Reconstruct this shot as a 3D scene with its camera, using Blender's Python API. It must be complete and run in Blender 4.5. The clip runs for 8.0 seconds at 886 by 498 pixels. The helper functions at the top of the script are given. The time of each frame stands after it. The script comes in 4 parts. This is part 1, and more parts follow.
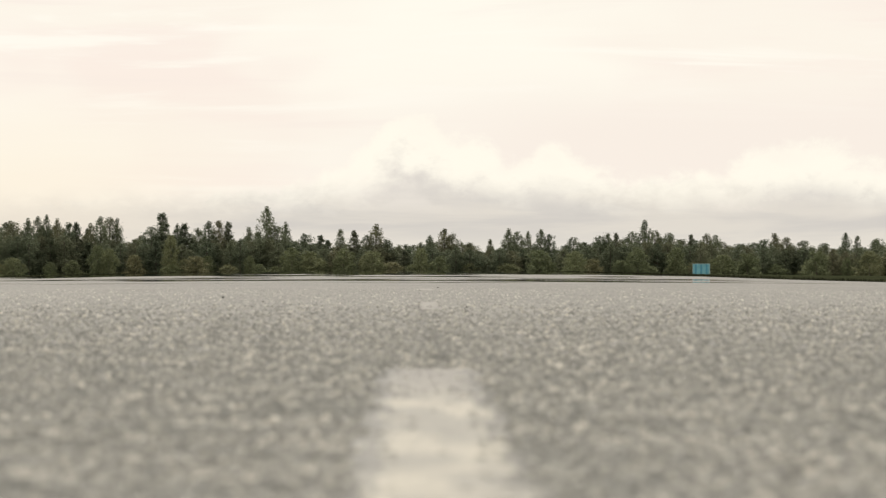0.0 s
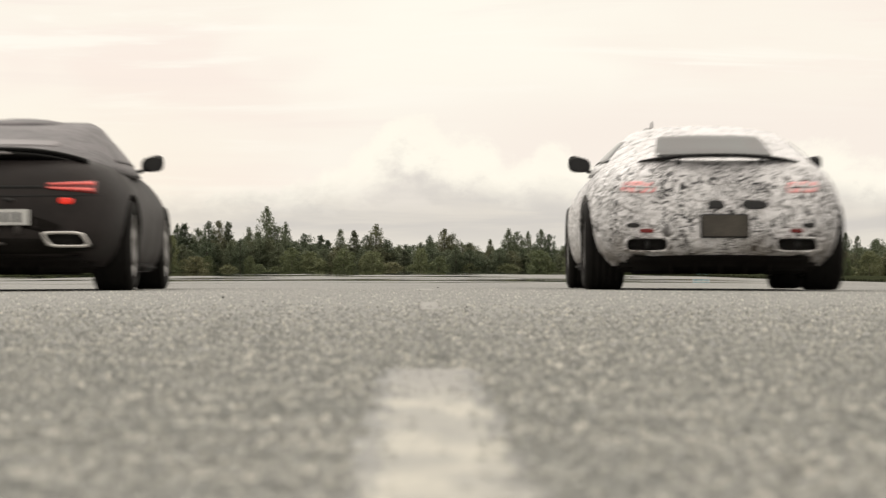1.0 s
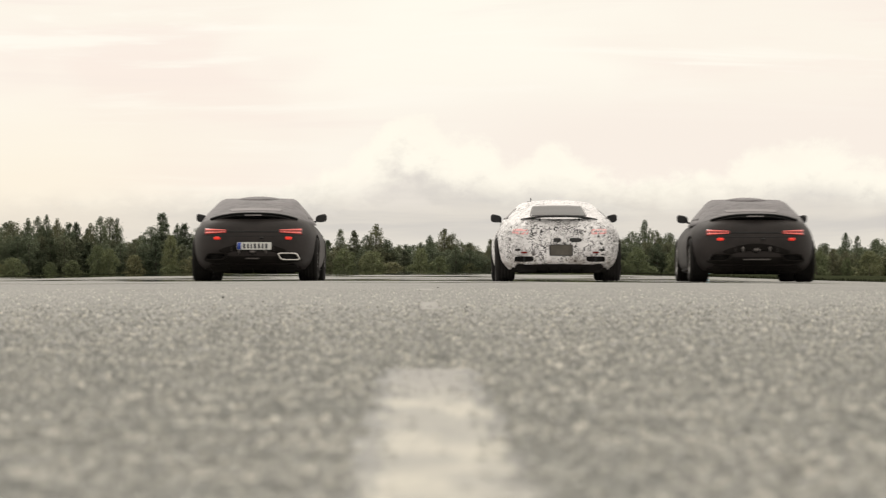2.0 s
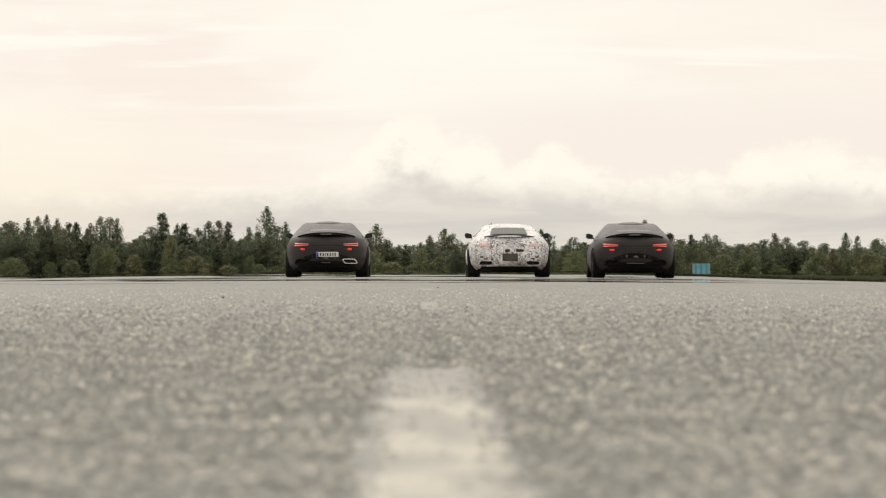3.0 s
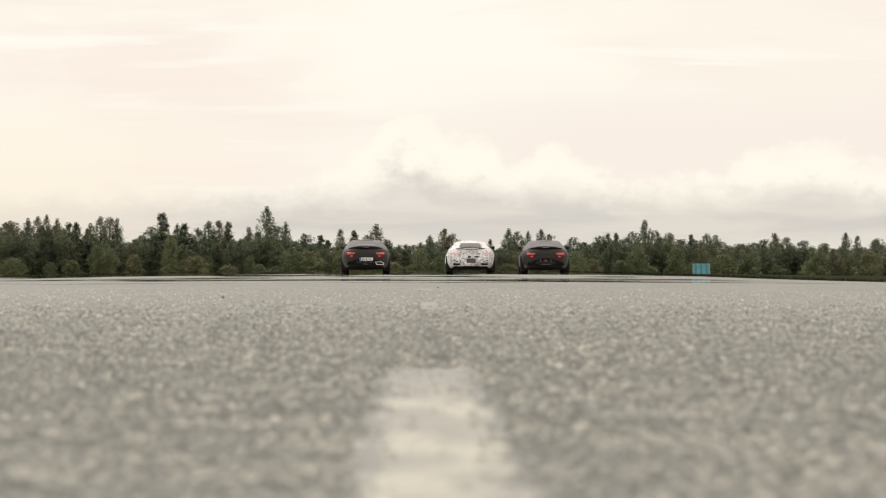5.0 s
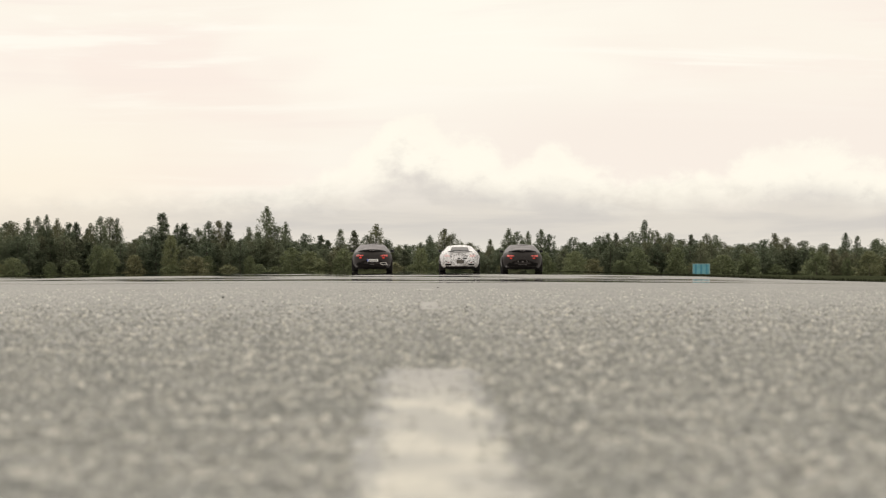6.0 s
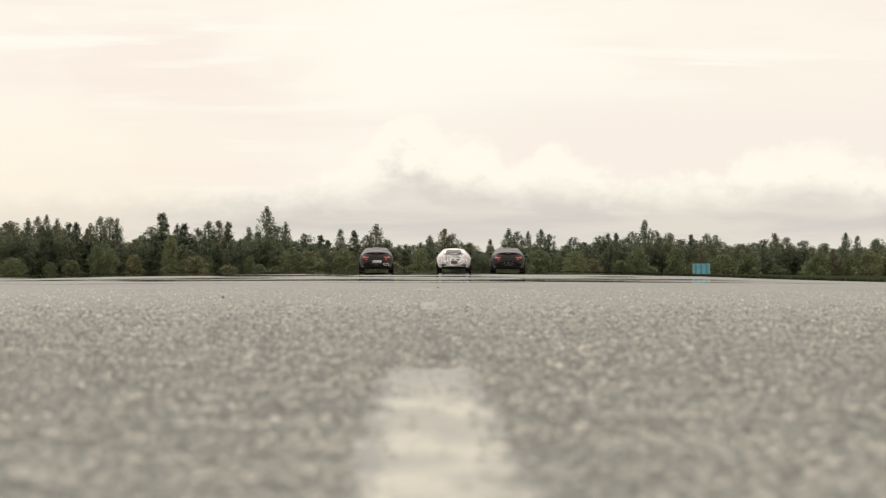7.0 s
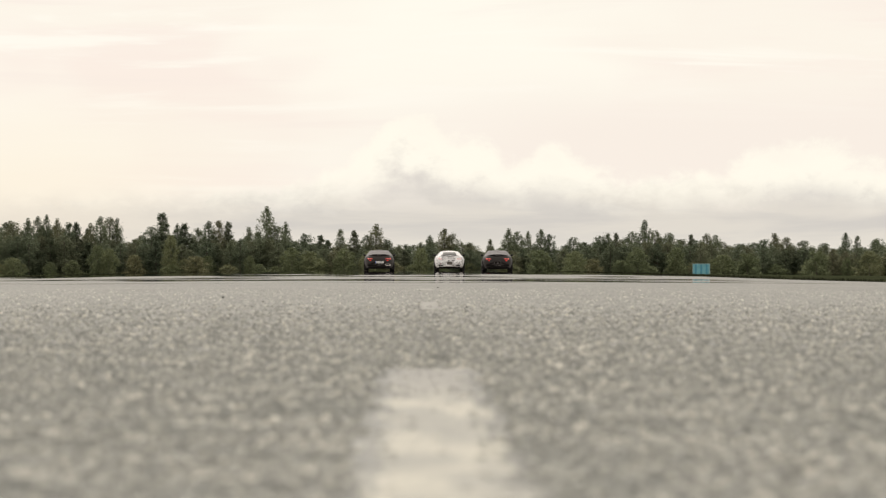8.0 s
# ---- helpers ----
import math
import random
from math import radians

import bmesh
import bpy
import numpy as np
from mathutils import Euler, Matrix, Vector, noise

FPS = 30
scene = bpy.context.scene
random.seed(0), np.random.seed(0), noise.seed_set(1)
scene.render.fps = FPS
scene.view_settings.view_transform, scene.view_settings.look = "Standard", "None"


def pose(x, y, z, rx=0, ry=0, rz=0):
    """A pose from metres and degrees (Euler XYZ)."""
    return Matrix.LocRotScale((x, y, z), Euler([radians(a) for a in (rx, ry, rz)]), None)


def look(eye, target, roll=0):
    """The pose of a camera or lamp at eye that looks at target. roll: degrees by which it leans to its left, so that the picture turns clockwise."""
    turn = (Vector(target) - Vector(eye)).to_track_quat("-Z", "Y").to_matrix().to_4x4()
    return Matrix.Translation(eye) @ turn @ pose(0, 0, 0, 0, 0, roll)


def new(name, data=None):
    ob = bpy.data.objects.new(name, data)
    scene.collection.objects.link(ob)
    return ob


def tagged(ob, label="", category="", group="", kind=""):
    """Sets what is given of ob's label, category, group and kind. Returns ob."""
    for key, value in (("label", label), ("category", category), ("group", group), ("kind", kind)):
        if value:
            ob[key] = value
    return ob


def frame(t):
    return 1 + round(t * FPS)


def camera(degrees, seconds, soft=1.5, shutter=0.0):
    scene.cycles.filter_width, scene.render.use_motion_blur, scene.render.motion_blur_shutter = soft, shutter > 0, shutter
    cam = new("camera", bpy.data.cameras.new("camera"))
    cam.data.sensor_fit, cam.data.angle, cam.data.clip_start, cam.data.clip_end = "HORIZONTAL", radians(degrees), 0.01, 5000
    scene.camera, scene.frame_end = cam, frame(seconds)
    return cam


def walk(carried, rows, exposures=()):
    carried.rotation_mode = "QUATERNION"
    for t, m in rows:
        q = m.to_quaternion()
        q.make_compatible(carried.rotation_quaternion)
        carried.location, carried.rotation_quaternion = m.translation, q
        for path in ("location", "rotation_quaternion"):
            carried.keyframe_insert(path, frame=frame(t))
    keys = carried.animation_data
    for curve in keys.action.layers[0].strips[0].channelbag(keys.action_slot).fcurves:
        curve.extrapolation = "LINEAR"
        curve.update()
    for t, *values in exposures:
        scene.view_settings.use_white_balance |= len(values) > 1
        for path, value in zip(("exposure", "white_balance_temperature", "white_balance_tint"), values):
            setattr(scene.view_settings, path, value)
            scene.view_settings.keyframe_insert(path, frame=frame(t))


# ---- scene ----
# The road runs along +y. The eye sits low over the centre line, behind a long lens.
from mathutils.bvhtree import BVHTree

LENS = 13.76
EYE = (0.0, 0.0, 0.15)
cam = camera(LENS, 8.0, soft=1.25, shutter=0.5)
cam.data.dof.use_dof = True
cam.data.dof.focus_distance = 60.0
cam.data.dof.aperture_fstop = 15.0
AIM = look(EYE, (0.708, 100.0, 0.704))
walk(cam, [(0.0, AIM), (8.0, AIM)])


# ---- sky and sun ----
class Nodes:
    """Small helper to write node trees in short lines."""

    def __init__(self, tree):
        self.t = tree
        self.t.nodes.clear()

    def add(self, kind):
        return self.t.nodes.new(kind)

    def link(self, a, b):
        self.t.links.new(a, b)

    def set(self, socket, v):
        if isinstance(v, bpy.types.NodeSocket):
            self.link(v, socket)
        elif isinstance(v, (tuple, list)) and len(v) == 3 and socket.type == "RGBA":
            socket.default_value = (*v, 1)
        else:
            socket.default_value = v

    def math(self, op, a, b=0.0, c=0.0, clamp=False):
        n = self.add("ShaderNodeMath")
        n.operation, n.use_clamp = op, clamp
        for s, v in zip(n.inputs, (a, b, c)):
            self.set(s, v)
        return n.outputs[0]

    def ramp(self, v, lo, hi, a=0.0, b=1.0):
        n = self.add("ShaderNodeMapRange")
        n.interpolation_type = "SMOOTHSTEP"
        for s, x in zip(n.inputs, (v, lo, hi, a, b)):
            self.set(s, x)
        return n.outputs[0]

    def mix(self, f, a, b, blend="MIX"):
        n = self.add("ShaderNodeMix")
        n.data_type, n.blend_type = "RGBA", blend
        self.set(n.inputs[0], f), self.set(n.inputs[6], a), self.set(n.inputs[7], b)
        return n.outputs[2]

    def noise(self, vec, scale, detail=3.0, rough=0.55, dist=0.0):
        n = self.add("ShaderNodeTexNoise")
        if vec is not None:
            self.link(vec, n.inputs["Vector"])
        n.inputs["Scale"].default_value = scale
        n.inputs["Detail"].default_value = detail
        n.inputs["Roughness"].default_value = rough
        n.inputs["Distortion"].default_value = dist
        return n.outputs["Fac"]

    def voronoi(self, vec, scale, feature="F1", out="Distance", rand=1.0):
        n = self.add("ShaderNodeTexVoronoi")
        n.feature = feature
        self.link(vec, n.inputs["Vector"])
        n.inputs["Scale"].default_value = scale
        n.inputs["Randomness"].default_value = rand
        return n.outputs[out]

    def x_of(self, v):
        s = self.add("ShaderNodeSeparateXYZ")
        self.link(v, s.inputs[0])
        return s.outputs[0]

    def y_of(self, v):
        s = self.add("ShaderNodeSeparateXYZ")
        self.link(v, s.inputs[0])
        return s.outputs[1]

    def vec(self, v, scale=(1, 1, 1), at=(0, 0, 0)):
        n = self.add("ShaderNodeMapping")
        self.link(v, n.inputs[0])
        n.inputs["Scale"].default_value = scale
        n.inputs["Location"].default_value = at
        return n.outputs[0]


def make_sky():
    world = bpy.data.worlds.new("overcast_sky")
    world.use_nodes = True
    scene.world = world
    n = Nodes(world.node_tree)
    d = n.add("ShaderNodeTexCoord").outputs["Generated"]
    sep = n.add("ShaderNodeSeparateXYZ")
    n.link(d, sep.inputs[0])
    x, y, z = sep.outputs
    az = n.math("ARCTAN2", x, y)
    el = n.math("ARCSINE", z)
    flat = n.add("ShaderNodeCombineXYZ")
    n.link(az, flat.inputs[0]), n.link(el, flat.inputs[1])
    v = flat.outputs[0]
    # high thin layer: cream and faint pink with soft streaks, whiter in places
    streak = n.noise(n.vec(v, (5, 60, 1), (3.1, 0.4, 0)), 1.0, 5, 0.6, 0.4)
    wide = n.noise(n.vec(v, (9, 18, 1), (1.3, 2.2, 0)), 1.0, 3, 0.5)
    veil = n.mix(n.ramp(streak, 0.38, 0.62), (0.985, 0.87, 0.785), (1.0, 0.93, 0.825))
    veil = n.mix(n.ramp(wide, 0.44, 0.60, 0.0, 0.85), veil, (1.03, 0.99, 0.88))
    wisp = n.noise(n.vec(v, (7, 95, 1), (8.2, 3.7, 0)), 1.0, 6, 0.62, 0.5)
    veil = n.mix(n.ramp(wisp, 0.52, 0.66, 0.0, 0.75), veil, (1.04, 1.0, 0.90))
    veil = n.mix(n.ramp(wisp, 0.46, 0.34, 0.0, 0.35), veil, (0.955, 0.845, 0.775))
    dull = n.math("MULTIPLY", n.ramp(el, 0.058, 0.036), n.ramp(az, -0.03, 0.05, 0.3, 1.0))
    veil = n.mix(dull, veil, (0.965, 0.875, 0.79))
    veil = n.mix(n.math("MULTIPLY", n.ramp(az, -0.02, -0.11), n.ramp(el, 0.06, 0.015, 0.0, 0.8)), veil, (1.0, 0.90, 0.735))
    # heaped clouds low over the horizon: lit crests over flat grey bases
    def hump(at, width, height):
        q = n.math("DIVIDE", n.math("SUBTRACT", az, at), width)
        return n.math("MULTIPLY", n.math("EXPONENT", n.math("MULTIPLY", n.math("MULTIPLY", q, q), -1.0)), height)

    crest = 0.0262
    for h in ((-0.002, 0.0135, 0.0165), (0.016, 0.008, 0.008), (0.036, 0.0075, 0.0085), (0.108, 0.016, 0.0085), (0.092, 0.006, 0.0035), (-0.062, 0.02, -0.006), (-0.105, 0.03, -0.0075)):
        crest = n.math("ADD", crest, hump(*h))
    puff = n.noise(n.vec(v, (62, 80, 1), (0.9, 5.3, 0)), 1.0, 8, 0.66, 0.2)
    fine = n.noise(n.vec(v, (120, 190, 1)), 1.0, 4, 0.6, 0.2)
    edge = n.math("ADD", n.math("SUBTRACT", crest, el), n.math("MULTIPLY", n.math("SUBTRACT", puff, 0.5), 0.021))
    edge = n.math("ADD", edge, n.math("MULTIPLY", n.math("SUBTRACT", fine, 0.5), 0.004))
    broken = n.noise(n.vec(v, (45, 60, 1), (7.7, 0.3, 0)), 1.0, 5, 0.6)
    mask = n.math("MULTIPLY", n.ramp(edge, -0.0016, 0.0040), n.ramp(broken, 0.34, 0.54, 0.72, 1.0))
    mask = n.math("MAXIMUM", mask, n.ramp(el, 0.026, 0.014))
    inner = n.math("ADD", edge, n.math("MULTIPLY", n.math("SUBTRACT", fine, 0.5), 0.016))
    heap = n.mix(n.ramp(inner, 0.008, 0.021), (1.04, 0.985, 0.86), (0.745, 0.70, 0.645))
    shelf = n.noise(n.vec(v, (16, 120, 1), (0.2, 0.9, 0)), 1.0, 4, 0.55, 0.3)
    base = n.mix(n.ramp(shelf, 0.40, 0.60), (0.665, 0.63, 0.585), (0.765, 0.715, 0.64))
    base = n.mix(n.ramp(el, 0.002, 0.013), (0.80, 0.755, 0.67), base)
    low = n.mix(n.ramp(n.math("ADD", el, n.math("MULTIPLY", n.math("SUBTRACT", fine, 0.5), 0.012)), 0.013, 0.026), base, heap)
    low = n.mix(n.ramp(az, -0.115, -0.035, 0.5, 0.0), low, (0.97, 0.865, 0.71))
    cover = n.mix(mask, veil, low)
    # overcast: the vault overhead is brighter than the rim, and the side away from the sun is dull
    gain = n.math("MULTIPLY", n.ramp(el, 0.12, 1.2, 1.0, 1.9), n.ramp(y, -0.7, 0.3, 0.62, 1.0))
    cover = n.mix(1.0, cover, gain, "MULTIPLY")
    blue = n.add("ShaderNodeTexSky")
    blue.sky_type, blue.sun_disc = "NISHITA", False
    blue.sun_elevation, blue.sun_rotation = radians(38), radians(-25)
    b1, b2 = n.add("ShaderNodeBackground"), n.add("ShaderNodeBackground")
    n.set(b1.inputs[0], cover), n.set(b2.inputs[0], blue.outputs[0])
    b1.inputs[1].default_value, b2.inputs[1].default_value = 1.0, 0.05
    m = n.add("ShaderNodeMixShader")
    m.inputs[0].default_value = 0.03
    n.link(b1.outputs[0], m.inputs[1]), n.link(b2.outputs[0], m.inputs[2])
    n.link(m.outputs[0], n.add("ShaderNodeOutputWorld").inputs[0])


make_sky()
sun = new("sun", bpy.data.lights.new("sun", "SUN"))
sun.data.energy, sun.data.angle, sun.data.color = 0.8, radians(25), (1.0, 0.95, 0.88)
sun.matrix_basis = look((-42, 90, 78), (0, 0, 0))
scene.view_settings.exposure = 0.0


# ---- materials ----
def material(name):
    m = bpy.data.materials.new(name)
    m.use_nodes = True
    n = Nodes(m.node_tree)
    out = n.add("ShaderNodeOutputMaterial")
    b = n.add("ShaderNodeBsdfPrincipled")
    n.link(b.outputs[0], out.inputs[0])
    return m, n, b, out


def where(n, kind="Object"):
    if kind == "World":
        return n.add("ShaderNodeNewGeometry").outputs["Position"]
    return n.add("ShaderNodeTexCoord").outputs[kind]


def bump(n, b, height, strength, distance):
    k = n.add("ShaderNodeBump")
    k.inputs["Strength"].default_value, k.inputs["Distance"].default_value = strength, distance
    n.link(height, k.inputs["Height"])
    n.link(k.outputs[0], b.inputs["Normal"])


def plain(name, color, rough=0.5, metal=0.0, vary=0.12, scale=6.0, relief=0.0, spec=0.5):
    m, n, b, _ = material(name)
    v = where(n)
    grain = n.noise(v, scale * 12, 4)
    blot = n.noise(v, scale, 3)
    f = n.math("ADD", n.math("MULTIPLY", grain, 0.4), n.math("MULTIPLY", blot, 0.6))
    dark = tuple(c * (1 - vary) for c in color)
    lite = tuple(min(1, c * (1 + vary)) for c in color)
    n.set(b.inputs["Base Color"], n.mix(n.ramp(f, 0.35, 0.65), dark, lite))
    n.set(b.inputs["Roughness"], n.ramp(f, 0.3, 0.7, max(0.02, rough * 0.85), min(1, rough * 1.12)))
    b.inputs["Metallic"].default_value = metal
    b.inputs["Specular IOR Level"].default_value = spec
    if relief:
        bump(n, b, grain, 0.5, relief)
    return m


def asphalt():
    """Old pale tarmac: stones in a grey binder, stains, and far out mirror gloss put in as a mirage."""
    m, n, b, out = material("old_pale_tarmac")
    p = where(n, "World")
    stones = n.voronoi(p, 125.0, out="Color")
    gap = n.voronoi(p, 125.0)
    grit = n.noise(p, 420.0, 3)
    blotch = n.noise(p, 5.5, 4, 0.6)
    stain = n.noise(n.vec(p, (0.55, 0.12, 1)), 1.0, 4, 0.6)
    sep = n.add("ShaderNodeSeparateColor")
    n.link(stones, sep.inputs[0])
    tone = n.mix(n.ramp(sep.outputs[0], 0.1, 0.95), (0.185, 0.180, 0.172), (0.335, 0.320, 0.297))
    tone = n.mix(n.ramp(gap, 0.45, 0.75), tone, (0.165, 0.171, 0.163))
    tone = n.mix(n.ramp(grit, 0.35, 0.7, 0.0, 0.35), tone, (0.35, 0.345, 0.325))
    tone = n.mix(n.ramp(blotch, 0.38, 0.62, 0.0, 0.5), tone, (0.165, 0.176, 0.166))
    tone = n.mix(n.ramp(stain, 0.4, 0.7, 0.0, 0.3), tone, (0.345, 0.338, 0.315))
    drag = n.noise(n.vec(p, (66, 3.0, 1)), 1.0, 3, 0.6)
    tone = n.mix(n.ramp(drag, 0.36, 0.50, 0.5, 0.0), tone, (0.135, 0.137, 0.132))
    tone = n.mix(n.ramp(drag, 0.54, 0.70, 0.0, 0.65), tone, (0.46, 0.445, 0.41))
    smear = n.math("MULTIPLY", n.ramp(n.math("ABSOLUTE", n.math("SUBTRACT", n.x_of(p), n.math("MULTIPLY", n.noise(p, 3.0, 3), 0.06))), 0.05, 0.015), n.ramp(n.y_of(p), 5.2, 5.8))
    tone = n.mix(n.math("MULTIPLY", n.math("MULTIPLY", smear, n.ramp(n.y_of(p), 12.0, 10.0)), 0.45), tone, (0.12, 0.124, 0.12))
    n.set(b.inputs["Base Color"], tone)
    b.inputs["Roughness"].default_value = 0.7
    b.inputs["Specular IOR Level"].default_value = 0.22
    h = n.math("ADD", n.math("MULTIPLY", gap, -1.0), n.math("MULTIPLY", grit, 0.3))
    bump(n, b, h, 0.4, 0.005)
    # mirage imitated: streaks of mirror gloss put into the tarmac by distance
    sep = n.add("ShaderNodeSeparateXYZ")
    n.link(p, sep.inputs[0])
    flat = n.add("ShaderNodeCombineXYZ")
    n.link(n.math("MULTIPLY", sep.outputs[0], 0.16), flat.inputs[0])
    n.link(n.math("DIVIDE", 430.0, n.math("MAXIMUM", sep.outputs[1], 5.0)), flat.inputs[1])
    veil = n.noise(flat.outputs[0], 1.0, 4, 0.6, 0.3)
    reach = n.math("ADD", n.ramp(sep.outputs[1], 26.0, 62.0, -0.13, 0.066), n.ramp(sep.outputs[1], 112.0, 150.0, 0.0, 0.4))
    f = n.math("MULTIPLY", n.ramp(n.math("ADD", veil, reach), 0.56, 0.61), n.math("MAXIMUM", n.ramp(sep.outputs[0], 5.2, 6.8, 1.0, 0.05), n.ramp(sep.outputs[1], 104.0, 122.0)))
    mirage_gloss = n.add("ShaderNodeBsdfGlossy")
    mirage_gloss.inputs["Color"].default_value = (0.93, 0.93, 0.93, 1)
    mirage_gloss.inputs["Roughness"].default_value = 0.012
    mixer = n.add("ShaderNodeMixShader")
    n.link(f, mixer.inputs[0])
    n.link(b.outputs[0], mixer.inputs[1]), n.link(mirage_gloss.outputs[0], mixer.inputs[2])
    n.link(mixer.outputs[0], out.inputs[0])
    return m


def road_paint():
    m, n, b, _ = material("worn_white_road_paint")
    p = where(n, "World")
    wear = n.noise(n.vec(p, (13, 2.1, 1), (3.3, 0.2, 0)), 1.0, 4, 0.6, 0.3)
    grit = n.voronoi(p, 125.0, out="Color")
    sep = n.add("ShaderNodeSeparateColor")
    n.link(grit, sep.inputs[0])
    tone = n.mix(n.ramp(wear, 0.42, 0.58), (0.455, 0.437, 0.375), (0.31, 0.303, 0.275))
    sep2 = n.add("ShaderNodeSeparateXYZ")
    n.link(p, sep2.inputs[0])
    tone = n.mix(n.ramp(n.math("ADD", sep2.outputs[1], n.math("MULTIPLY", wear, 1.6)), 4.6, 5.4, 0.0, 0.85), tone, (0.255, 0.248, 0.234))
    # scrubbed through to the stones, most of all along both edges
    rub = n.noise(n.vec(p, (34, 3.5, 1)), 1.0, 5, 0.65, 0.4)
    rim = n.ramp(n.math("ABSOLUTE", n.math("SUBTRACT", sep2.outputs[0], 0.0175)), 0.026, 0.076, -0.05, 0.26)
    tone = n.mix(n.math("MULTIPLY", n.ramp(n.math("ADD", rub, rim), 0.52, 0.68), n.ramp(sep2.outputs[1], 12.0, 8.0, 0.0, 0.95)), tone, (0.205, 0.205, 0.194))
    tone = n.mix(n.ramp(sep.outputs[1], 0.72, 0.95, 0.0, 0.5), tone, (0.19, 0.19, 0.178))
    n.set(b.inputs["Base Color"], tone)
    b.inputs["Roughness"].default_value = 0.65
    bump(n, b, n.noise(p, 160.0, 3), 0.5, 0.002)
    return m


def grass_mat():
    m, n, b, _ = material("rough_meadow_grass")
    p = where(n, "World")
    a = n.noise(p, 0.18, 5, 0.6)
    c = n.noise(p, 3.0, 4, 0.6)
    t = n.mix(n.ramp(a, 0.35, 0.65), (0.026, 0.031, 0.018), (0.05, 0.054, 0.03))
    n.set(b.inputs["Base Color"], n.mix(n.ramp(c, 0.3, 0.7, 0.0, 0.5), t, (0.02, 0.025, 0.013)))
    b.inputs["Roughness"].default_value = 1.0
    b.inputs["Specular IOR Level"].default_value = 0.0
    return m


def leaf_mat(name, dark, lite, warm):
    m, n, b, out = material(name)
    rnd = n.add("ShaderNodeNewGeometry").outputs["Random Per Island"]
    tree = n.add("ShaderNodeObjectInfo").outputs["Random"]
    big = n.noise(where(n), 3.5, 3)
    t = n.mix(n.ramp(tree, 0.0, 1.0), dark, lite)
    t = n.mix(n.ramp(n.math("FRACT", n.math("MULTIPLY", tree, 7.3)), 0.55, 1.0, 0.0, 0.8), t, warm)
    t = n.mix(n.math("MULTIPLY", rnd, 0.35), t, tuple(c * 1.5 for c in lite))
    t = n.mix(n.ramp(big, 0.4, 0.65, 0.0, 0.35), t, tuple(c * 0.7 for c in dark))
    n.set(b.inputs["Base Color"], t)
    b.inputs["Roughness"].default_value = 0.75
    b.inputs["Specular IOR Level"].default_value = 0.25
    tr = n.add("ShaderNodeBsdfTranslucent")
    n.set(tr.inputs[0], t)
    mx = n.add("ShaderNodeMixShader")
    mx.inputs[0].default_value = 0.35
    n.link(b.outputs[0], mx.inputs[1]), n.link(tr.outputs[0], mx.inputs[2])
    n.link(mx.outputs[0], out.inputs[0])
    return m


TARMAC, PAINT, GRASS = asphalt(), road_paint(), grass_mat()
BARK = plain("grey_brown_bark", (0.13, 0.11, 0.09), 0.9, vary=0.4, scale=2)
LEAF = {
    "birch": leaf_mat("birch_foliage", (0.125, 0.155, 0.098), (0.20, 0.225, 0.145), (0.235, 0.215, 0.128)),
    "alder": leaf_mat("alder_foliage", (0.118, 0.148, 0.095), (0.185, 0.212, 0.135), (0.205, 0.195, 0.118)),
    "pine": leaf_mat("pine_foliage", (0.105, 0.134, 0.09), (0.155, 0.182, 0.118), (0.165, 0.17, 0.11)),
    "willow": leaf_mat("willow_foliage", (0.14, 0.168, 0.09), (0.205, 0.228, 0.122), (0.235, 0.21, 0.12)),
}


# ---- mesh helpers ----
def part(name, bm, mat, parent, label="", smooth=True):
    me = bpy.data.meshes.new(name)
    for f in bm.faces:
        f.smooth = smooth
    bm.to_mesh(me)
    bm.free()
    mats = mat if isinstance(mat, (list, tuple)) else [mat]
    for k in mats:
        me.materials.append(k)
    ob = new(name, me)
    ob.parent = parent
    if label:
        tagged(ob, label)
    return ob


def mesh_from(name, verts, faces, mats, smooth=False):
    me = bpy.data.meshes.new(name)
    me.from_pydata([tuple(v) for v in verts], [], [tuple(f) for f in faces])
    for k in mats:
        me.materials.append(k)
    me.polygons.foreach_set("use_smooth", [smooth] * len(me.polygons))
    me.update()
    return me


# ---- ground ----
PROFILE_Y = [-60, 0, 6, 12, 19, 27, 35, 50, 80, 100, 130, 168, 203, 233, 290, 340, 420, 520]
PROFILE_Z = [0, 0, 0, 0.018, 0.013, 0.001, -0.007, -0.019, -0.035, -0.028, 0.010, 0.045, 0.058, 0.075, 0.06, -0.05, -0.45, -0.8]
LEFT, RIGHT = -14.0, 9.0


def lengthwise(y):
    """Height of the tarmac along its length: a shallow dip, then a long low swell."""
    s = 0.0
    for k, w in ((-14, 1), (-7, 2), (0, 3), (7, 2), (14, 1)):
        s += w * np.interp(y + k * min(1.0, max(0.0, y / 60.0)), PROFILE_Y, PROFILE_Z)
    return float(s) / 9.0


def road_z(x, y):
    a = abs(x)
    return lengthwise(y) - 0.006 * max(0.0, a - 1.0) - 0.006 * max(0.0, a - 6.0)


def grid(name, xs, ys, z, mat):
    v = [(x, y, z(x, y)) for y in ys for x in xs]
    nx = len(xs)
    f = [(j * nx + i, j * nx + i + 1, (j + 1) * nx + i + 1, (j + 1) * nx + i) for j in range(len(ys) - 1) for i in range(nx - 1)]
    return new(name, mesh_from(name, v, f, [mat], True))


def meadow_z(x, y):
    side = max(0.0, x - RIGHT, LEFT - x)
    base = road_z(min(RIGHT, max(LEFT, x)), min(max(y, -60), 520))
    drop = 0.05 + 0.35 * min(1.0, side / 30.0)
    if y > 330:
        drop += 0.12
    return base - drop


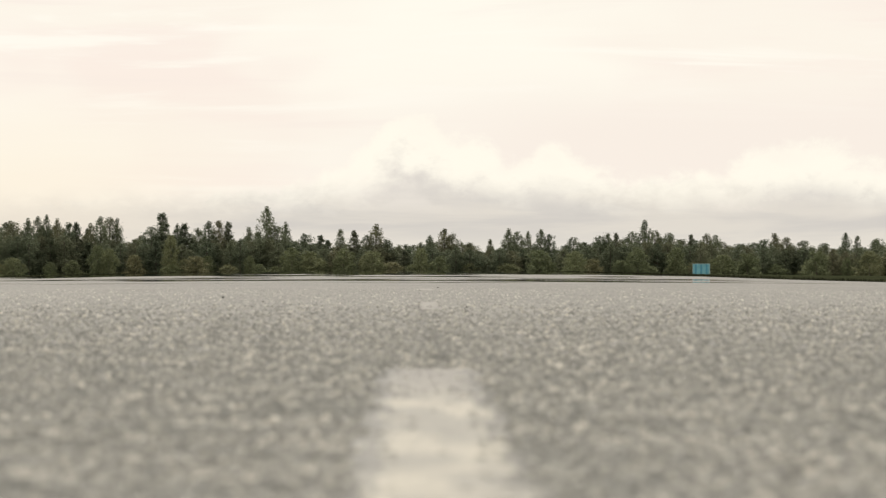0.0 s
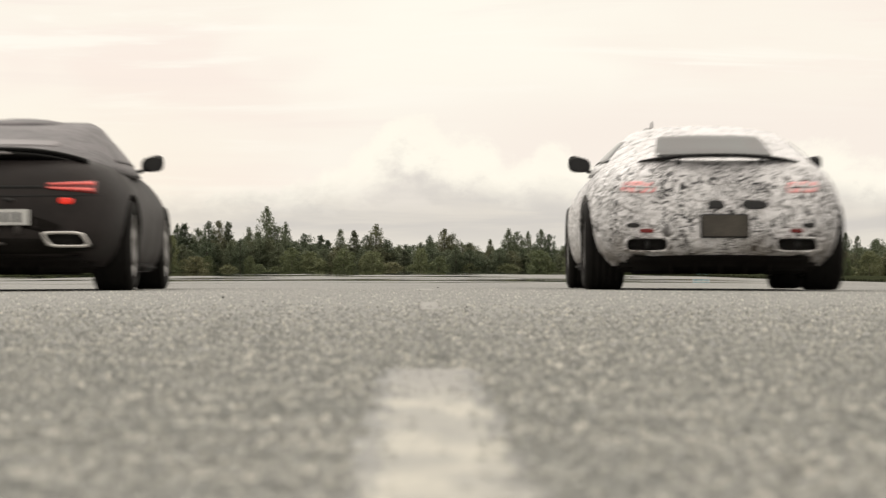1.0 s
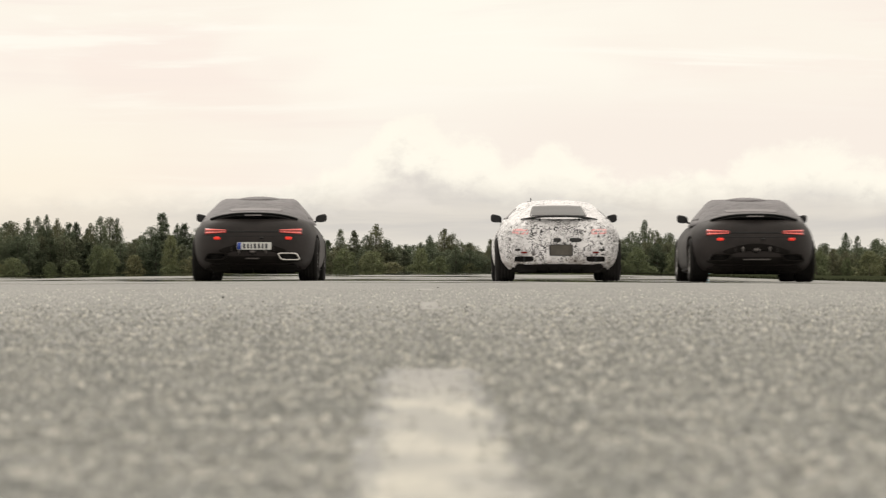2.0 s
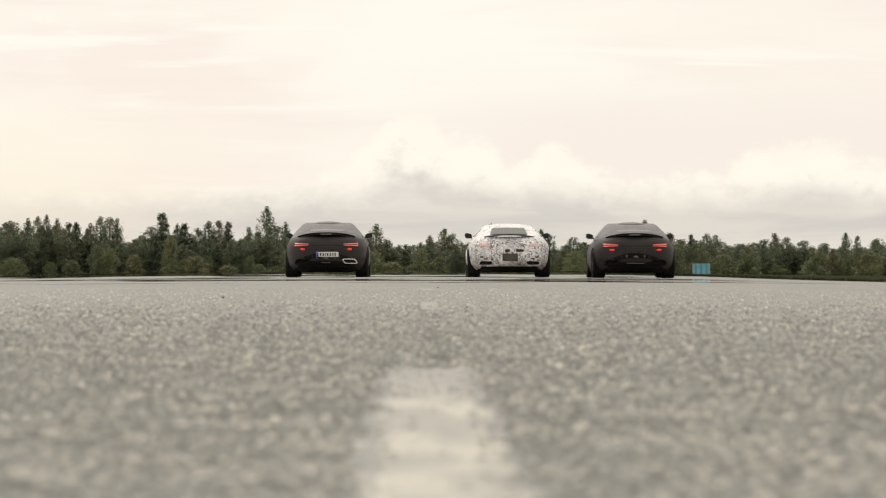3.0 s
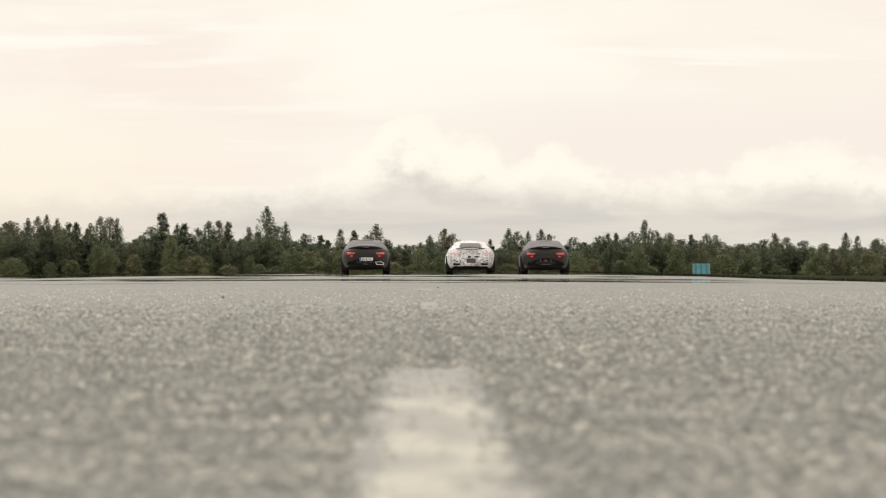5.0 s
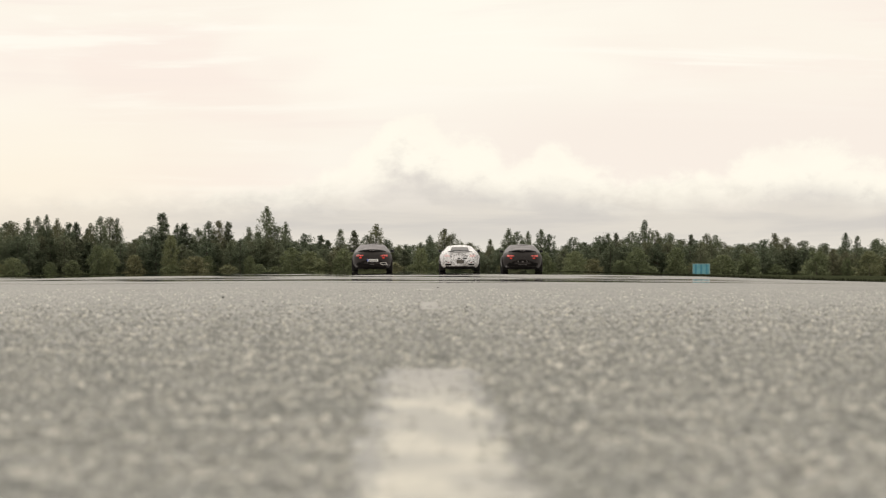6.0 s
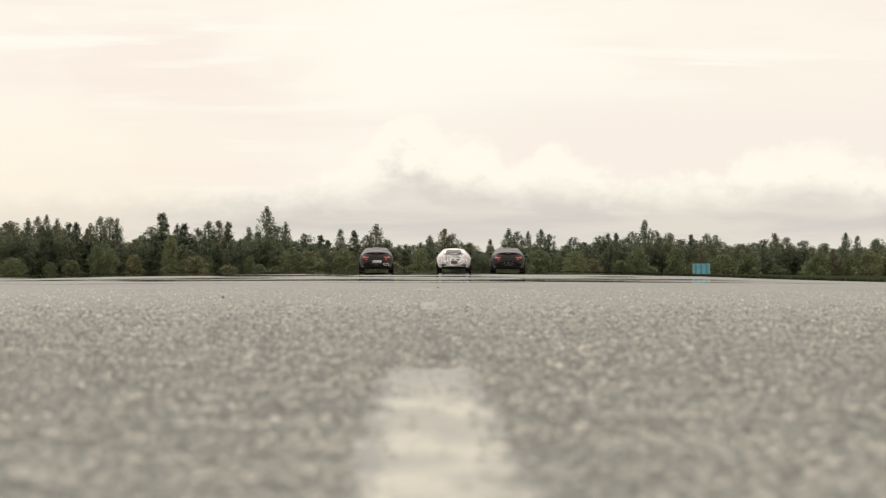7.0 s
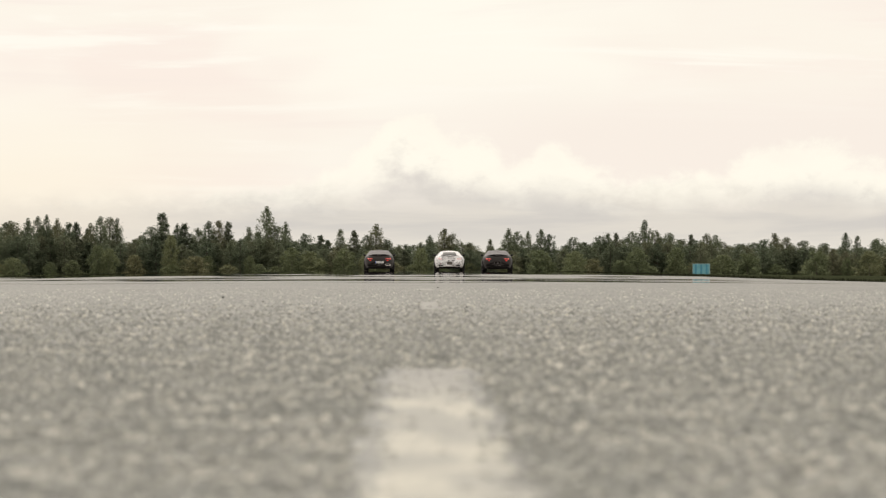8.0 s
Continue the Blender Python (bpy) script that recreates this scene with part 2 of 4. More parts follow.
def build_ground():
    xs = [-4000, -1500, -600, -300, -150, -90, -60, -40, -30, -20, -14, -10, -6, 0, 6, 9, 11, 14, 20, 30, 40, 60, 90, 150, 300, 600, 1500, 4000]
    ys = [-4000, -1000, -300, -100] + list(range(-60, 700, 10)) + [800, 1200, 2500, 4500]
    tagged(grid("ground", xs, ys, meadow_z, GRASS), "rough green meadow beyond the tarmac", "ground", kind="structure")
    xs = [-14, -12, -10, -8, -7, -6, -5, -3, -2, -1, -0.5, 0, 0.5, 1, 2, 3, 5, 6, 7, 8, 9]
    ys = [-60, -40, -20, -10, -5] + [k * 1.0 for k in range(0, 340, 2)] + [340]
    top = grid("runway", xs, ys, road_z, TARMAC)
    solid = top.modifiers.new("slab", "SOLIDIFY")
    solid.thickness, solid.offset = 0.12, -1.0
    tagged(top, "wide strip of old pale grey tarmac with worn stones", "runway", kind="structure")


build_ground()


def stone_mat():
    m, n, b, _ = material("loose_grey_and_tan_stones")
    rnd = n.add("ShaderNodeNewGeometry").outputs["Random Per Island"]
    p = where(n, "World")
    t = n.mix(n.ramp(rnd, 0.15, 1.0), (0.22, 0.222, 0.21), (0.55, 0.537, 0.487))
    t = n.mix(n.ramp(rnd, 0.885, 0.92), t, (0.80, 0.765, 0.68))
    t = n.mix(n.ramp(n.noise(p, 5.5, 4, 0.6), 0.38, 0.62, 0.0, 0.5), t, (0.185, 0.197, 0.186))
    n.set(b.inputs["Base Color"], n.mix(n.ramp(n.noise(p, 500.0, 2), 0.3, 0.7, 0.0, 0.3), t, (0.36, 0.36, 0.335)))
    b.inputs["Roughness"].default_value = 0.7
    return m


def build_stones():
    """The coarse stones that stand out of the worn binder on the near stretch."""
    rng = np.random.default_rng(3)
    # thinner with distance, all over a wedge that opens along the strip
    total = 640000
    y = 1.8 + 28.2 * rng.random(total) ** 1.25
    x = (rng.random(total) * 2 - 1) * (0.135 * y + 0.1) * rng.choice([1.0, 1.0, 1.35], total) + 0.007 * y
    crowd = 1.0 / (1 + (y / 5.5) ** 1.7)
    keep = rng.random(total) < 0.62 * crowd
    bare = (np.abs(x - 0.0165) < 0.072 * rng.uniform(0.35, 0.95, total)) & (y < 5.45) & (rng.random(total) < 0.93 - 0.25 * (y > 4.2))
    keep &= ~bare
    x, y = x[keep], y[keep]
    k = len(x)
    z = np.array([lengthwise(v) for v in np.linspace(0, 32, 65)])
    z = np.interp(y, np.linspace(0, 32, 65), z) - 0.006 * np.maximum(0, np.abs(x) - 1)
    r = rng.uniform(0.0026, 0.0072, k) * (1 + 0.3 * np.clip((y - 5) / 15, 0, 1))
    h = r * rng.uniform(0.35, 0.8, k) * (1 - 0.3 * np.clip((y - 4) / 12, 0, 1))
    ang = rng.uniform(0, 6.28, k)[:, None] + np.arange(5)[None] * 1.2566 + rng.uniform(-0.35, 0.35, (k, 5))
    rr = r[:, None] * rng.uniform(0.7, 1.2, (k, 5))
    pts = np.zeros((k, 10, 3))
    for lay, s in enumerate((1.0, 0.62)):
        q = slice(5 * lay, 5 * lay + 5)
        pts[:, q, 0] = x[:, None] + np.cos(ang) * rr * s
        pts[:, q, 1] = y[:, None] + np.sin(ang) * rr * s
        pts[:, q, 2] = z[:, None] + (h[:, None] * rng.uniform(0.75, 1.1, (k, 5)) if lay else -0.001)
    near = rng.random(k) < np.clip((15 - y) / 9, 0, 1)
    a, c = pts[near], pts[~near]
    c = np.concatenate([c[:, :5], c[:, 5:].mean(axis=1, keepdims=True)], axis=1)
    base = (np.arange(len(a)) * 10)[:, None, None]
    quads = np.array([[i, (i + 1) % 5, 5 + (i + 1) % 5, 5 + i] for i in range(5)])[None] + base
    caps = np.arange(5, 10)[None] + base[:, 0]
    tops = np.array([[i, (i + 1) % 5, 5] for i in range(5)])[None] + (len(a) * 10 + np.arange(len(c)) * 6)[:, None, None]
    faces = quads.reshape(-1, 4).tolist() + caps.tolist() + tops.reshape(-1, 3).tolist()
    me = mesh_from("tarmac_stones", a.reshape(-1, 3).tolist() + c.reshape(-1, 3).tolist(), faces, [stone_mat()])
    tagged(new("tarmac_stones", me), "coarse grey and tan stones standing out of the tarmac", "stones", kind="stuff")


build_stones()


def build_verge():
    """Ragged tufts of rough grass along both edges of the tarmac."""
    rng = random.Random(8)
    verts, faces = [], []
    for k in range(5200):
        right = k % 3 > 0
        y = rng.uniform(60, 300) if right else rng.uniform(100, 330)
        x = RIGHT + 0.15 + abs(rng.gauss(0, 1.6)) if right else LEFT - 0.15 - abs(rng.gauss(0, 2.0))
        z = meadow_z(x, y) - 0.02
        tall = rng.uniform(0.05, 0.12)
        for _ in range(4):
            a = rng.uniform(0, math.tau)
            w = rng.uniform(0.012, 0.03)
            i = len(verts)
            dx, dy = math.cos(a) * w, math.sin(a) * w
            ox, oy = rng.gauss(0, 0.06), rng.gauss(0, 0.06)
            verts += [(x + ox - dx, y + oy - dy, z), (x + ox + dx, y + oy + dy, z), (x + ox + rng.gauss(0, 0.05), y + oy, z + tall * rng.uniform(0.6, 1.2))]
            faces.append((i, i + 1, i + 2))
    tagged(new("verge_grass", mesh_from("verge_grass", verts, faces, [GRASS])), "rough dark grass tufts along the tarmac edge", "grass", kind="stuff")


build_verge()


def build_dash(x, y0, y1, w):
    """A worn painted dash of the centre line, a thin skin on the tarmac with ragged edges."""
    rng = random.Random(int(y0 * 10))
    bm = bmesh.new()
    steps = int((y1 - y0) / 0.05)
    rows = []
    for j in range(steps + 1):
        y = y0 + (y1 - y0) * j / steps
        row = []
        for i, u in enumerate((-0.5, -0.44, -0.2, 0.0, 0.2, 0.44, 0.5)):
            jag = rng.uniform(-0.015, 0.008) * (1 if i > 3 else -1) if i in (0, 1, 5, 6) else 0
            z = road_z(0, y) + (0.0008 if i in (0, 6) or j in (0, steps) else 0.0035 if y < 8 else 0.0022)
            yy = y + (rng.uniform(-0.03, 0.10) if j in (0, steps) else 0)
            row.append(bm.verts.new((x + u * w + jag, yy, z)))
        rows.append(row)
    for a, b in zip(rows, rows[1:]):
        for i in range(6):
            bm.faces.new((a[i], a[i + 1], b[i + 1], b[i]))
    ob = part("road_marking", bm, PAINT, None)
    tagged(ob, "worn white painted dash on the grey tarmac", "road marking", "centre line dashes", "structure")


for dash in ((0.0165, 1.6, 5.45, 0.150), (0.045, 12.0, 14.9, 0.078), (0.06, 24.9, 28.2, 0.10)):
    build_dash(*dash)


def build_board():
    """Pale blue board of upright planks on two posts at the forest edge."""
    x, y = 40.9, 528.0
    g = meadow_z(x, y)
    blue = plain("faded_light_blue_paint", (0.20, 0.50, 0.58), 0.6, vary=0.12, scale=1.5)
    deep = plain("deeper_blue_paint", (0.10, 0.36, 0.50), 0.6, vary=0.12, scale=1.5)
    pale = plain("pale_blue_white_paint", (0.42, 0.62, 0.64), 0.6, vary=0.08)
    wood = plain("grey_post_wood", (0.17, 0.15, 0.12), 0.9, vary=0.3)
    root = tagged(new("blue_board"), "faded light blue plank board on grey posts", "signboard")
    root.matrix_basis = pose(x, y, g)
    low, top = -0.66 - g, 0.95 - g

    def box(name, sx, sy, sz, at, mat, parent):
        bm = bmesh.new()
        bmesh.ops.create_cube(bm, size=1, matrix=Matrix.Translation(at) @ Matrix.Diagonal((sx, sy, sz, 1)))
        bmesh.ops.bevel(bm, geom=bm.edges[:], offset=0.012, segments=1, affect="EDGES")
        return part(name, bm, mat, parent, smooth=False)

    for s in (-0.8, 0.8):
        box("post", 0.12, 0.12, top + 0.1, (s, 0.10, top / 2 - 0.05), wood, root)
    rng = random.Random(4)
    for k in range(9):
        box("plank", 0.255, 0.04, top - low - 0.12, (-1.04 + 0.26 * k, rng.uniform(-0.008, 0.008), (top + low) / 2), (blue, deep, blue)[k % 3], root)
    for z in (low + 0.03, top - 0.03):
        box("rail", 2.5, 0.06, 0.07, (0, -0.01, z), pale, root)
    for s in (-1.22, 1.22):
        box("edge_board", 0.07, 0.06, top - low - 0.13, (s, -0.01, (top + low) / 2), pale, root)


build_board()


def build_pebble(x, y, r, seed):
    """A loose dark chip lying on the tarmac."""
    rng = random.Random(seed)
    bm = bmesh.new()
    bmesh.ops.create_icosphere(bm, subdivisions=2, radius=r)
    for v in bm.verts:
        v.co *= rng.uniform(0.8, 1.15)
        v.co.z *= 0.75
    ob = part("pebble", bm, PEBBLE, None, smooth=False)
    ob.matrix_basis = pose(x, y, road_z(x, y) + r * 0.6, 0, 0, rng.uniform(0, 360))
    tagged(ob, "small dark stone chip lying on the tarmac", "pebble", "loose chips")


PEBBLE = plain("dark_basalt_chip", (0.03, 0.028, 0.026), 0.8, vary=0.3, scale=30)
for k, spot in enumerate(((-0.925, 17.5, 0.0058), (0.175, 12.9, 0.0037), (-0.63, 15.0, 0.0033), (0.17, 30.0, 0.007))):
    build_pebble(*spot, k)


# ---- trees ----
def crown_mesh(kind, seed, leaves):
    """Crown of leaf clumps for a tree one metre high and one metre wide, and the places of its clumps."""
    rng = np.random.default_rng(seed)
    count = {"birch": 120, "alder": 110, "pine": 120, "willow": 60}[kind]
    h = 0.05 + 0.93 * (np.arange(count) + rng.random(count)) / count
    up = np.clip((h - 0.35) / 0.65, 0, 1)
    reach = {"birch": (1 - 0.96 * up**2.1) * (0.72 + 0.28 * np.minimum(1, h / 0.3)), "alder": (1 - 0.88 * up**3.0) * (0.8 + 0.2 * np.minimum(1, h / 0.25)),
             "pine": (1 - 0.97 * h) ** 0.75, "willow": np.sqrt(np.maximum(0, 1 - h**2.2))}[kind]
    a = np.arange(count) * 2.4 + rng.uniform(-0.6, 0.6, count)
    q = np.sqrt(rng.uniform(0.02, 1.0, count)) * rng.uniform(0.72, 1.08, count)
    # a few leaders stand out over the crown's outline
    lobes = np.stack([np.cos(a) * reach * q * 0.44, np.sin(a) * reach * q * 0.44, h], axis=1)
    lead = rng.random(count) < 0.12
    lobes[lead, 2] = np.minimum(0.97, lobes[lead, 2] + rng.uniform(0.03, 0.09, lead.sum()))
    rx = (0.026 + 0.098 * reach) * rng.uniform(0.75, 1.25, count)
    rz = {"birch": 0.058, "alder": 0.050, "pine": 0.036, "willow": 0.085}[kind] * rng.uniform(0.8, 1.6, count) * (0.75 + 0.35 * reach)
    pick = rng.choice(count, leaves, p=rx / rx.sum())
    d = rng.normal(size=(leaves, 3))
    d /= np.linalg.norm(d, axis=1, keepdims=True)
    d *= np.where(rng.random(leaves) < 0.82, rng.uniform(0.35, 1.0, leaves), rng.uniform(1.0, 1.7, leaves))[:, None]
    p = lobes[pick] + d * np.stack([rx[pick], rx[pick], rz[pick]], axis=1)
    p[:, 2] = np.clip(p[:, 2], 0.0, 1.0)
    # leaves lie mostly along the outside of their clump
    face = d / np.linalg.norm(d, axis=1, keepdims=True) + 0.75 * rng.normal(size=(leaves, 3)) + np.array([0, 0, 0.35])
    face /= np.linalg.norm(face, axis=1, keepdims=True)
    u = np.cross(face, rng.normal(size=(leaves, 3)))
    u /= np.linalg.norm(u, axis=1, keepdims=True)
    w = np.cross(face, u)
    size = rng.uniform(0.6, 1.35, (leaves, 1)) * (np.array([0.031, 0.031, 0.031]) if kind == "willow" else np.array([0.033, 0.033, 0.0125]))
    verts = np.stack([p - u * size, p + w * size * 0.8, p + u * size * 1.2], axis=1).reshape(-1, 3)
    faces = np.arange(3 * leaves).reshape(-1, 3)
    return mesh_from("crown", verts.tolist(), faces.tolist(), [LEAF[kind]]), [Vector(c) for c in lobes.tolist()]


def trunk_mesh(lobes, seed, kind):
    rng = random.Random(seed)
    bm = bmesh.new()

    def limb(a, b, r0, r1, bend):
        pts = [a.lerp(b, t) + bend * math.sin(t * math.pi) for t in (0, 0.25, 0.5, 0.75, 1)]
        prev = None
        for k, q in enumerate(pts):
            r = r0 + (r1 - r0) * k / 4
            ring = [bm.verts.new((q.x + math.cos(s * math.tau / 5) * r, q.y + math.sin(s * math.tau / 5) * r, q.z)) for s in range(5)]
            if prev:
                for s in range(5):
                    bm.faces.new((prev[s], prev[(s + 1) % 5], ring[(s + 1) % 5], ring[s]))
            prev = ring
        bm.faces.new(prev)

    top = 0.93 if kind != "willow" else 0.5
    limb(Vector((0, 0, -0.03)), Vector((rng.uniform(-0.02, 0.02), 0, top)), 0.034, 0.008, Vector((rng.uniform(-0.02, 0.02), 0, 0)))
    for c in lobes[::11]:
        h = max(0.05, c.z - 0.12)
        limb(Vector((0, 0, min(h, top))), c, 0.011, 0.003, Vector((0, 0, -0.02)))
    me = bpy.data.meshes.new("trunk")
    bm.to_mesh(me)
    bm.free()
    me.materials.append(BARK)
    return me


def tree_model(kind, seed):
    crown, lobes = crown_mesh(kind, seed, 3000 if kind == "willow" else 5200)
    return crown, trunk_mesh(lobes, seed, kind)


MODELS = {k: [tree_model(k, 11 * i + s) for i in range(5)] for s, k in enumerate(("birch", "alder", "pine", "willow"))}
TREE_WORDS = {
    "birch": ("birch_tree", "slender green birch with an airy pointed crown", "tree"),
    "alder": ("alder_tree", "broad dull green alder with a dense crown", "tree"),
    "pine": ("conifer_tree", "dark green pointed conifer at the forest edge", "tree"),
    "willow": ("willow_bush", "low rounded olive green willow bush before the trees", "bush"),
}


def plant(kind, x, y, top, width, rng):
    """A tree or bush whose tip reaches the height top over the tarmac."""
    name, label, cat = TREE_WORDS[kind]
    g = meadow_z(x, y)
    crown, trunk = rng.choice(MODELS[kind])
    root = new(name)
    root.matrix_basis = pose(x, y, g, 0, 0, rng.uniform(0, 360)) @ Matrix.Diagonal((width, width, top - g, 1))
    new("trunk", trunk).parent = root
    new("crown", crown).parent = root
    tagged(root, label, cat, "forest edge")
    return root


def build_forest():
    rng = random.Random(5)
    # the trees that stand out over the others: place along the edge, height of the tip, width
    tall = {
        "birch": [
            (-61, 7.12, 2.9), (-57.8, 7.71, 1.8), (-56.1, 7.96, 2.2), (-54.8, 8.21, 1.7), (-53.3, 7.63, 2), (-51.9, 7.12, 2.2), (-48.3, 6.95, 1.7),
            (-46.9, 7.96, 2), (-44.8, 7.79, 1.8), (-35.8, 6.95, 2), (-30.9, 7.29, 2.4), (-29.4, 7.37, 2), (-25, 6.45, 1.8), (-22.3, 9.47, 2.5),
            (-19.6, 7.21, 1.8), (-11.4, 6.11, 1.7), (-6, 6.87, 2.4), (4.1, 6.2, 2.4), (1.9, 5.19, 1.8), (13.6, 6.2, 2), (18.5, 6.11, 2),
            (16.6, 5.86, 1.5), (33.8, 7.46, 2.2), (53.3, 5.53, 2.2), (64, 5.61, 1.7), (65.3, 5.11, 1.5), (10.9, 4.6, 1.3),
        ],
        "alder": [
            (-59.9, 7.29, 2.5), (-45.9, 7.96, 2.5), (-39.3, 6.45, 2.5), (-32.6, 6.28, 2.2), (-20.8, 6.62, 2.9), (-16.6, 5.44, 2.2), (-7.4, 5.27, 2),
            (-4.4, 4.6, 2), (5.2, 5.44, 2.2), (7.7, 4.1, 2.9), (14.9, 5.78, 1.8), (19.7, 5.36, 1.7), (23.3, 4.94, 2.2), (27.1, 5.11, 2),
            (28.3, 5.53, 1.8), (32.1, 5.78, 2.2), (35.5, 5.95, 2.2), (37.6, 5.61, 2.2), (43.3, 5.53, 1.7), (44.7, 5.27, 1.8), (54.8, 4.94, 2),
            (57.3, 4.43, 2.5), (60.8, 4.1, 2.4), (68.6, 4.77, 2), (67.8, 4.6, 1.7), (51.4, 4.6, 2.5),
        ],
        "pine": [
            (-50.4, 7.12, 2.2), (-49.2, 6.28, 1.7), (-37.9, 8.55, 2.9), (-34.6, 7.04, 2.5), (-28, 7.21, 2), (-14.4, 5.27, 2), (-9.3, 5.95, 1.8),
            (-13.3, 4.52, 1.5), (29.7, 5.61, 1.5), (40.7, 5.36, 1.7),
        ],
    }
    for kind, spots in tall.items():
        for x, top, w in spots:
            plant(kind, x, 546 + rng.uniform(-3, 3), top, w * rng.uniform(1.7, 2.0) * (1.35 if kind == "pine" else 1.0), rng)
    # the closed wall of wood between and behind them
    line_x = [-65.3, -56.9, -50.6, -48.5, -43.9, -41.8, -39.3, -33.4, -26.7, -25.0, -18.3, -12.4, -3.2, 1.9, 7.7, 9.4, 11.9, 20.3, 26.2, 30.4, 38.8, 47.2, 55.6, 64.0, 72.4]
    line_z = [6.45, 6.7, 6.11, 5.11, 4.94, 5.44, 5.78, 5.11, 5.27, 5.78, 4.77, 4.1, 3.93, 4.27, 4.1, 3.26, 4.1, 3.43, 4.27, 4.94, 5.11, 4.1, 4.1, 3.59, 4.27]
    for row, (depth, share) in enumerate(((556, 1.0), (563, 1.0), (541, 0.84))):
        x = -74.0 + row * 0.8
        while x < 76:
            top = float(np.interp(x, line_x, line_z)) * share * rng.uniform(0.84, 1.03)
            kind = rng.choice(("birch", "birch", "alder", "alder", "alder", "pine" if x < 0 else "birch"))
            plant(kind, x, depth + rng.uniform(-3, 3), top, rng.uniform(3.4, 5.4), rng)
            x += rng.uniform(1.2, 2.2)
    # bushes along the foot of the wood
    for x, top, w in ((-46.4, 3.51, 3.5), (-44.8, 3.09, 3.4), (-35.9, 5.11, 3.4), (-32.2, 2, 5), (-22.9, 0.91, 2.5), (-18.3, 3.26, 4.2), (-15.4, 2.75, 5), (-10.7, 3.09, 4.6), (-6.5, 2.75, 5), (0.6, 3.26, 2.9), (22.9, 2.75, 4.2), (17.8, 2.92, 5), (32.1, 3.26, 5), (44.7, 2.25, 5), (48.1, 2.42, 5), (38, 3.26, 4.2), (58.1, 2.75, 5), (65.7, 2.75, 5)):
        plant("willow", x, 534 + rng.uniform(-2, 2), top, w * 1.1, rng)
    x = -72.0
    while x < 75:
        plant("willow", x, 536 + rng.uniform(-2, 2), rng.uniform(0.6, 2.2), rng.uniform(2.5, 5.0), rng)
        x += rng.uniform(2.5, 5.5)


build_forest()


# ---- cars ----
def camo():
    """White wrapping foil printed with black marbled swirls, crumpled over padding."""
    m, n, b, _ = material("white_foil_with_black_swirls")
    v = where(n)
    curl = n.noise(n.vec(v, (1, 1, 1.25)), 6.5, 1.5, 0.5, 1.1)
    line = n.math("FRACT", n.math("MULTIPLY", curl, 9.0))
    band = n.ramp(n.math("ABSOLUTE", n.math("SUBTRACT", line, 0.5)), 0.16, 0.23, 1.0, 0.0)
    spot = n.ramp(n.noise(n.vec(v, (1, 1, 1), (4.1, 0.7, 2.2)), 11.0, 2, 0.5, 0.6), 0.43, 0.48)
    sep = n.add("ShaderNodeSeparateXYZ")
    n.link(v, sep.inputs[0])
    # the print is dense below the shoulder and sparse on the upper deck and roof
    mid = n.ramp(sep.outputs[2], 0.98, 0.80, 0.36, 1.0)
    dens = n.ramp(n.noise(v, 3.2, 2), 0.32, 0.55)
    ink = n.math("MULTIPLY", n.math("MULTIPLY", band, spot), n.math("MULTIPLY", n.math("MAXIMUM", dens, 0.5), mid), clamp=True)
    fleck = n.ramp(n.noise(v, 15.0, 2, 0.6, 0.9), 0.61, 0.635)
    ink = n.math("MAXIMUM", ink, n.math("MULTIPLY", fleck, n.math("MAXIMUM", mid, 0.75)))
    white = n.mix(n.ramp(n.noise(v, 2.0, 3), 0.35, 0.65), (0.94, 0.925, 0.935), (0.80, 0.785, 0.795))
    road_dirt = n.math("MULTIPLY", n.ramp(sep.outputs[2], 0.50, 0.20), n.ramp(n.noise(v, 6.0, 4, 0.65), 0.32, 0.68, 0.15, 0.85))
    tone = n.mix(ink, white, (0.03, 0.03, 0.032))
    n.set(b.inputs["Base Color"], n.mix(road_dirt, tone, (0.20, 0.165, 0.13)))
    b.inputs["Roughness"].default_value = 0.34
    h = n.math("ADD", n.noise(v, 9.0, 3, 0.5, 0.8), n.math("MULTIPLY", n.noise(v, 40.0, 2), 0.15))
    bump(n, b, h, 1.0, 0.09)
    return m


def matt_black():
    m, n, b, _ = material("matt_black_foil")
    v = where(n)
    a, c = n.noise(v, 2.5, 4, 0.6), n.noise(v, 60.0, 3)
    t = n.mix(n.ramp(a, 0.35, 0.65), (0.0185, 0.0152, 0.0145), (0.030, 0.025, 0.0238))
    n.set(b.inputs["Base Color"], t)
    n.set(b.inputs["Roughness"], n.ramp(a, 0.3, 0.7, 0.5, 0.62))
    b.inputs["Specular IOR Level"].default_value = 0.22
    bump(n, b, n.math("ADD", a, n.math("MULTIPLY", c, 0.05)), 0.35, 0.03)
    return m


def fabric_black():
    m, n, b, _ = material("dark_grey_cover_cloth")
    v = where(n)
    a, c = n.noise(v, 5.0, 4, 0.6, 0.6), n.noise(v, 220.0, 2)
    n.set(b.inputs["Base Color"], n.mix(n.ramp(a, 0.35, 0.65), (0.068, 0.061, 0.066), (0.112, 0.10, 0.107)))
    b.inputs["Roughness"].default_value = 0.7
    b.inputs["Sheen Weight"].default_value = 0.25
    bump(n, b, n.math("ADD", a, n.math("MULTIPLY", c, 0.04)), 0.5, 0.03)
    return m


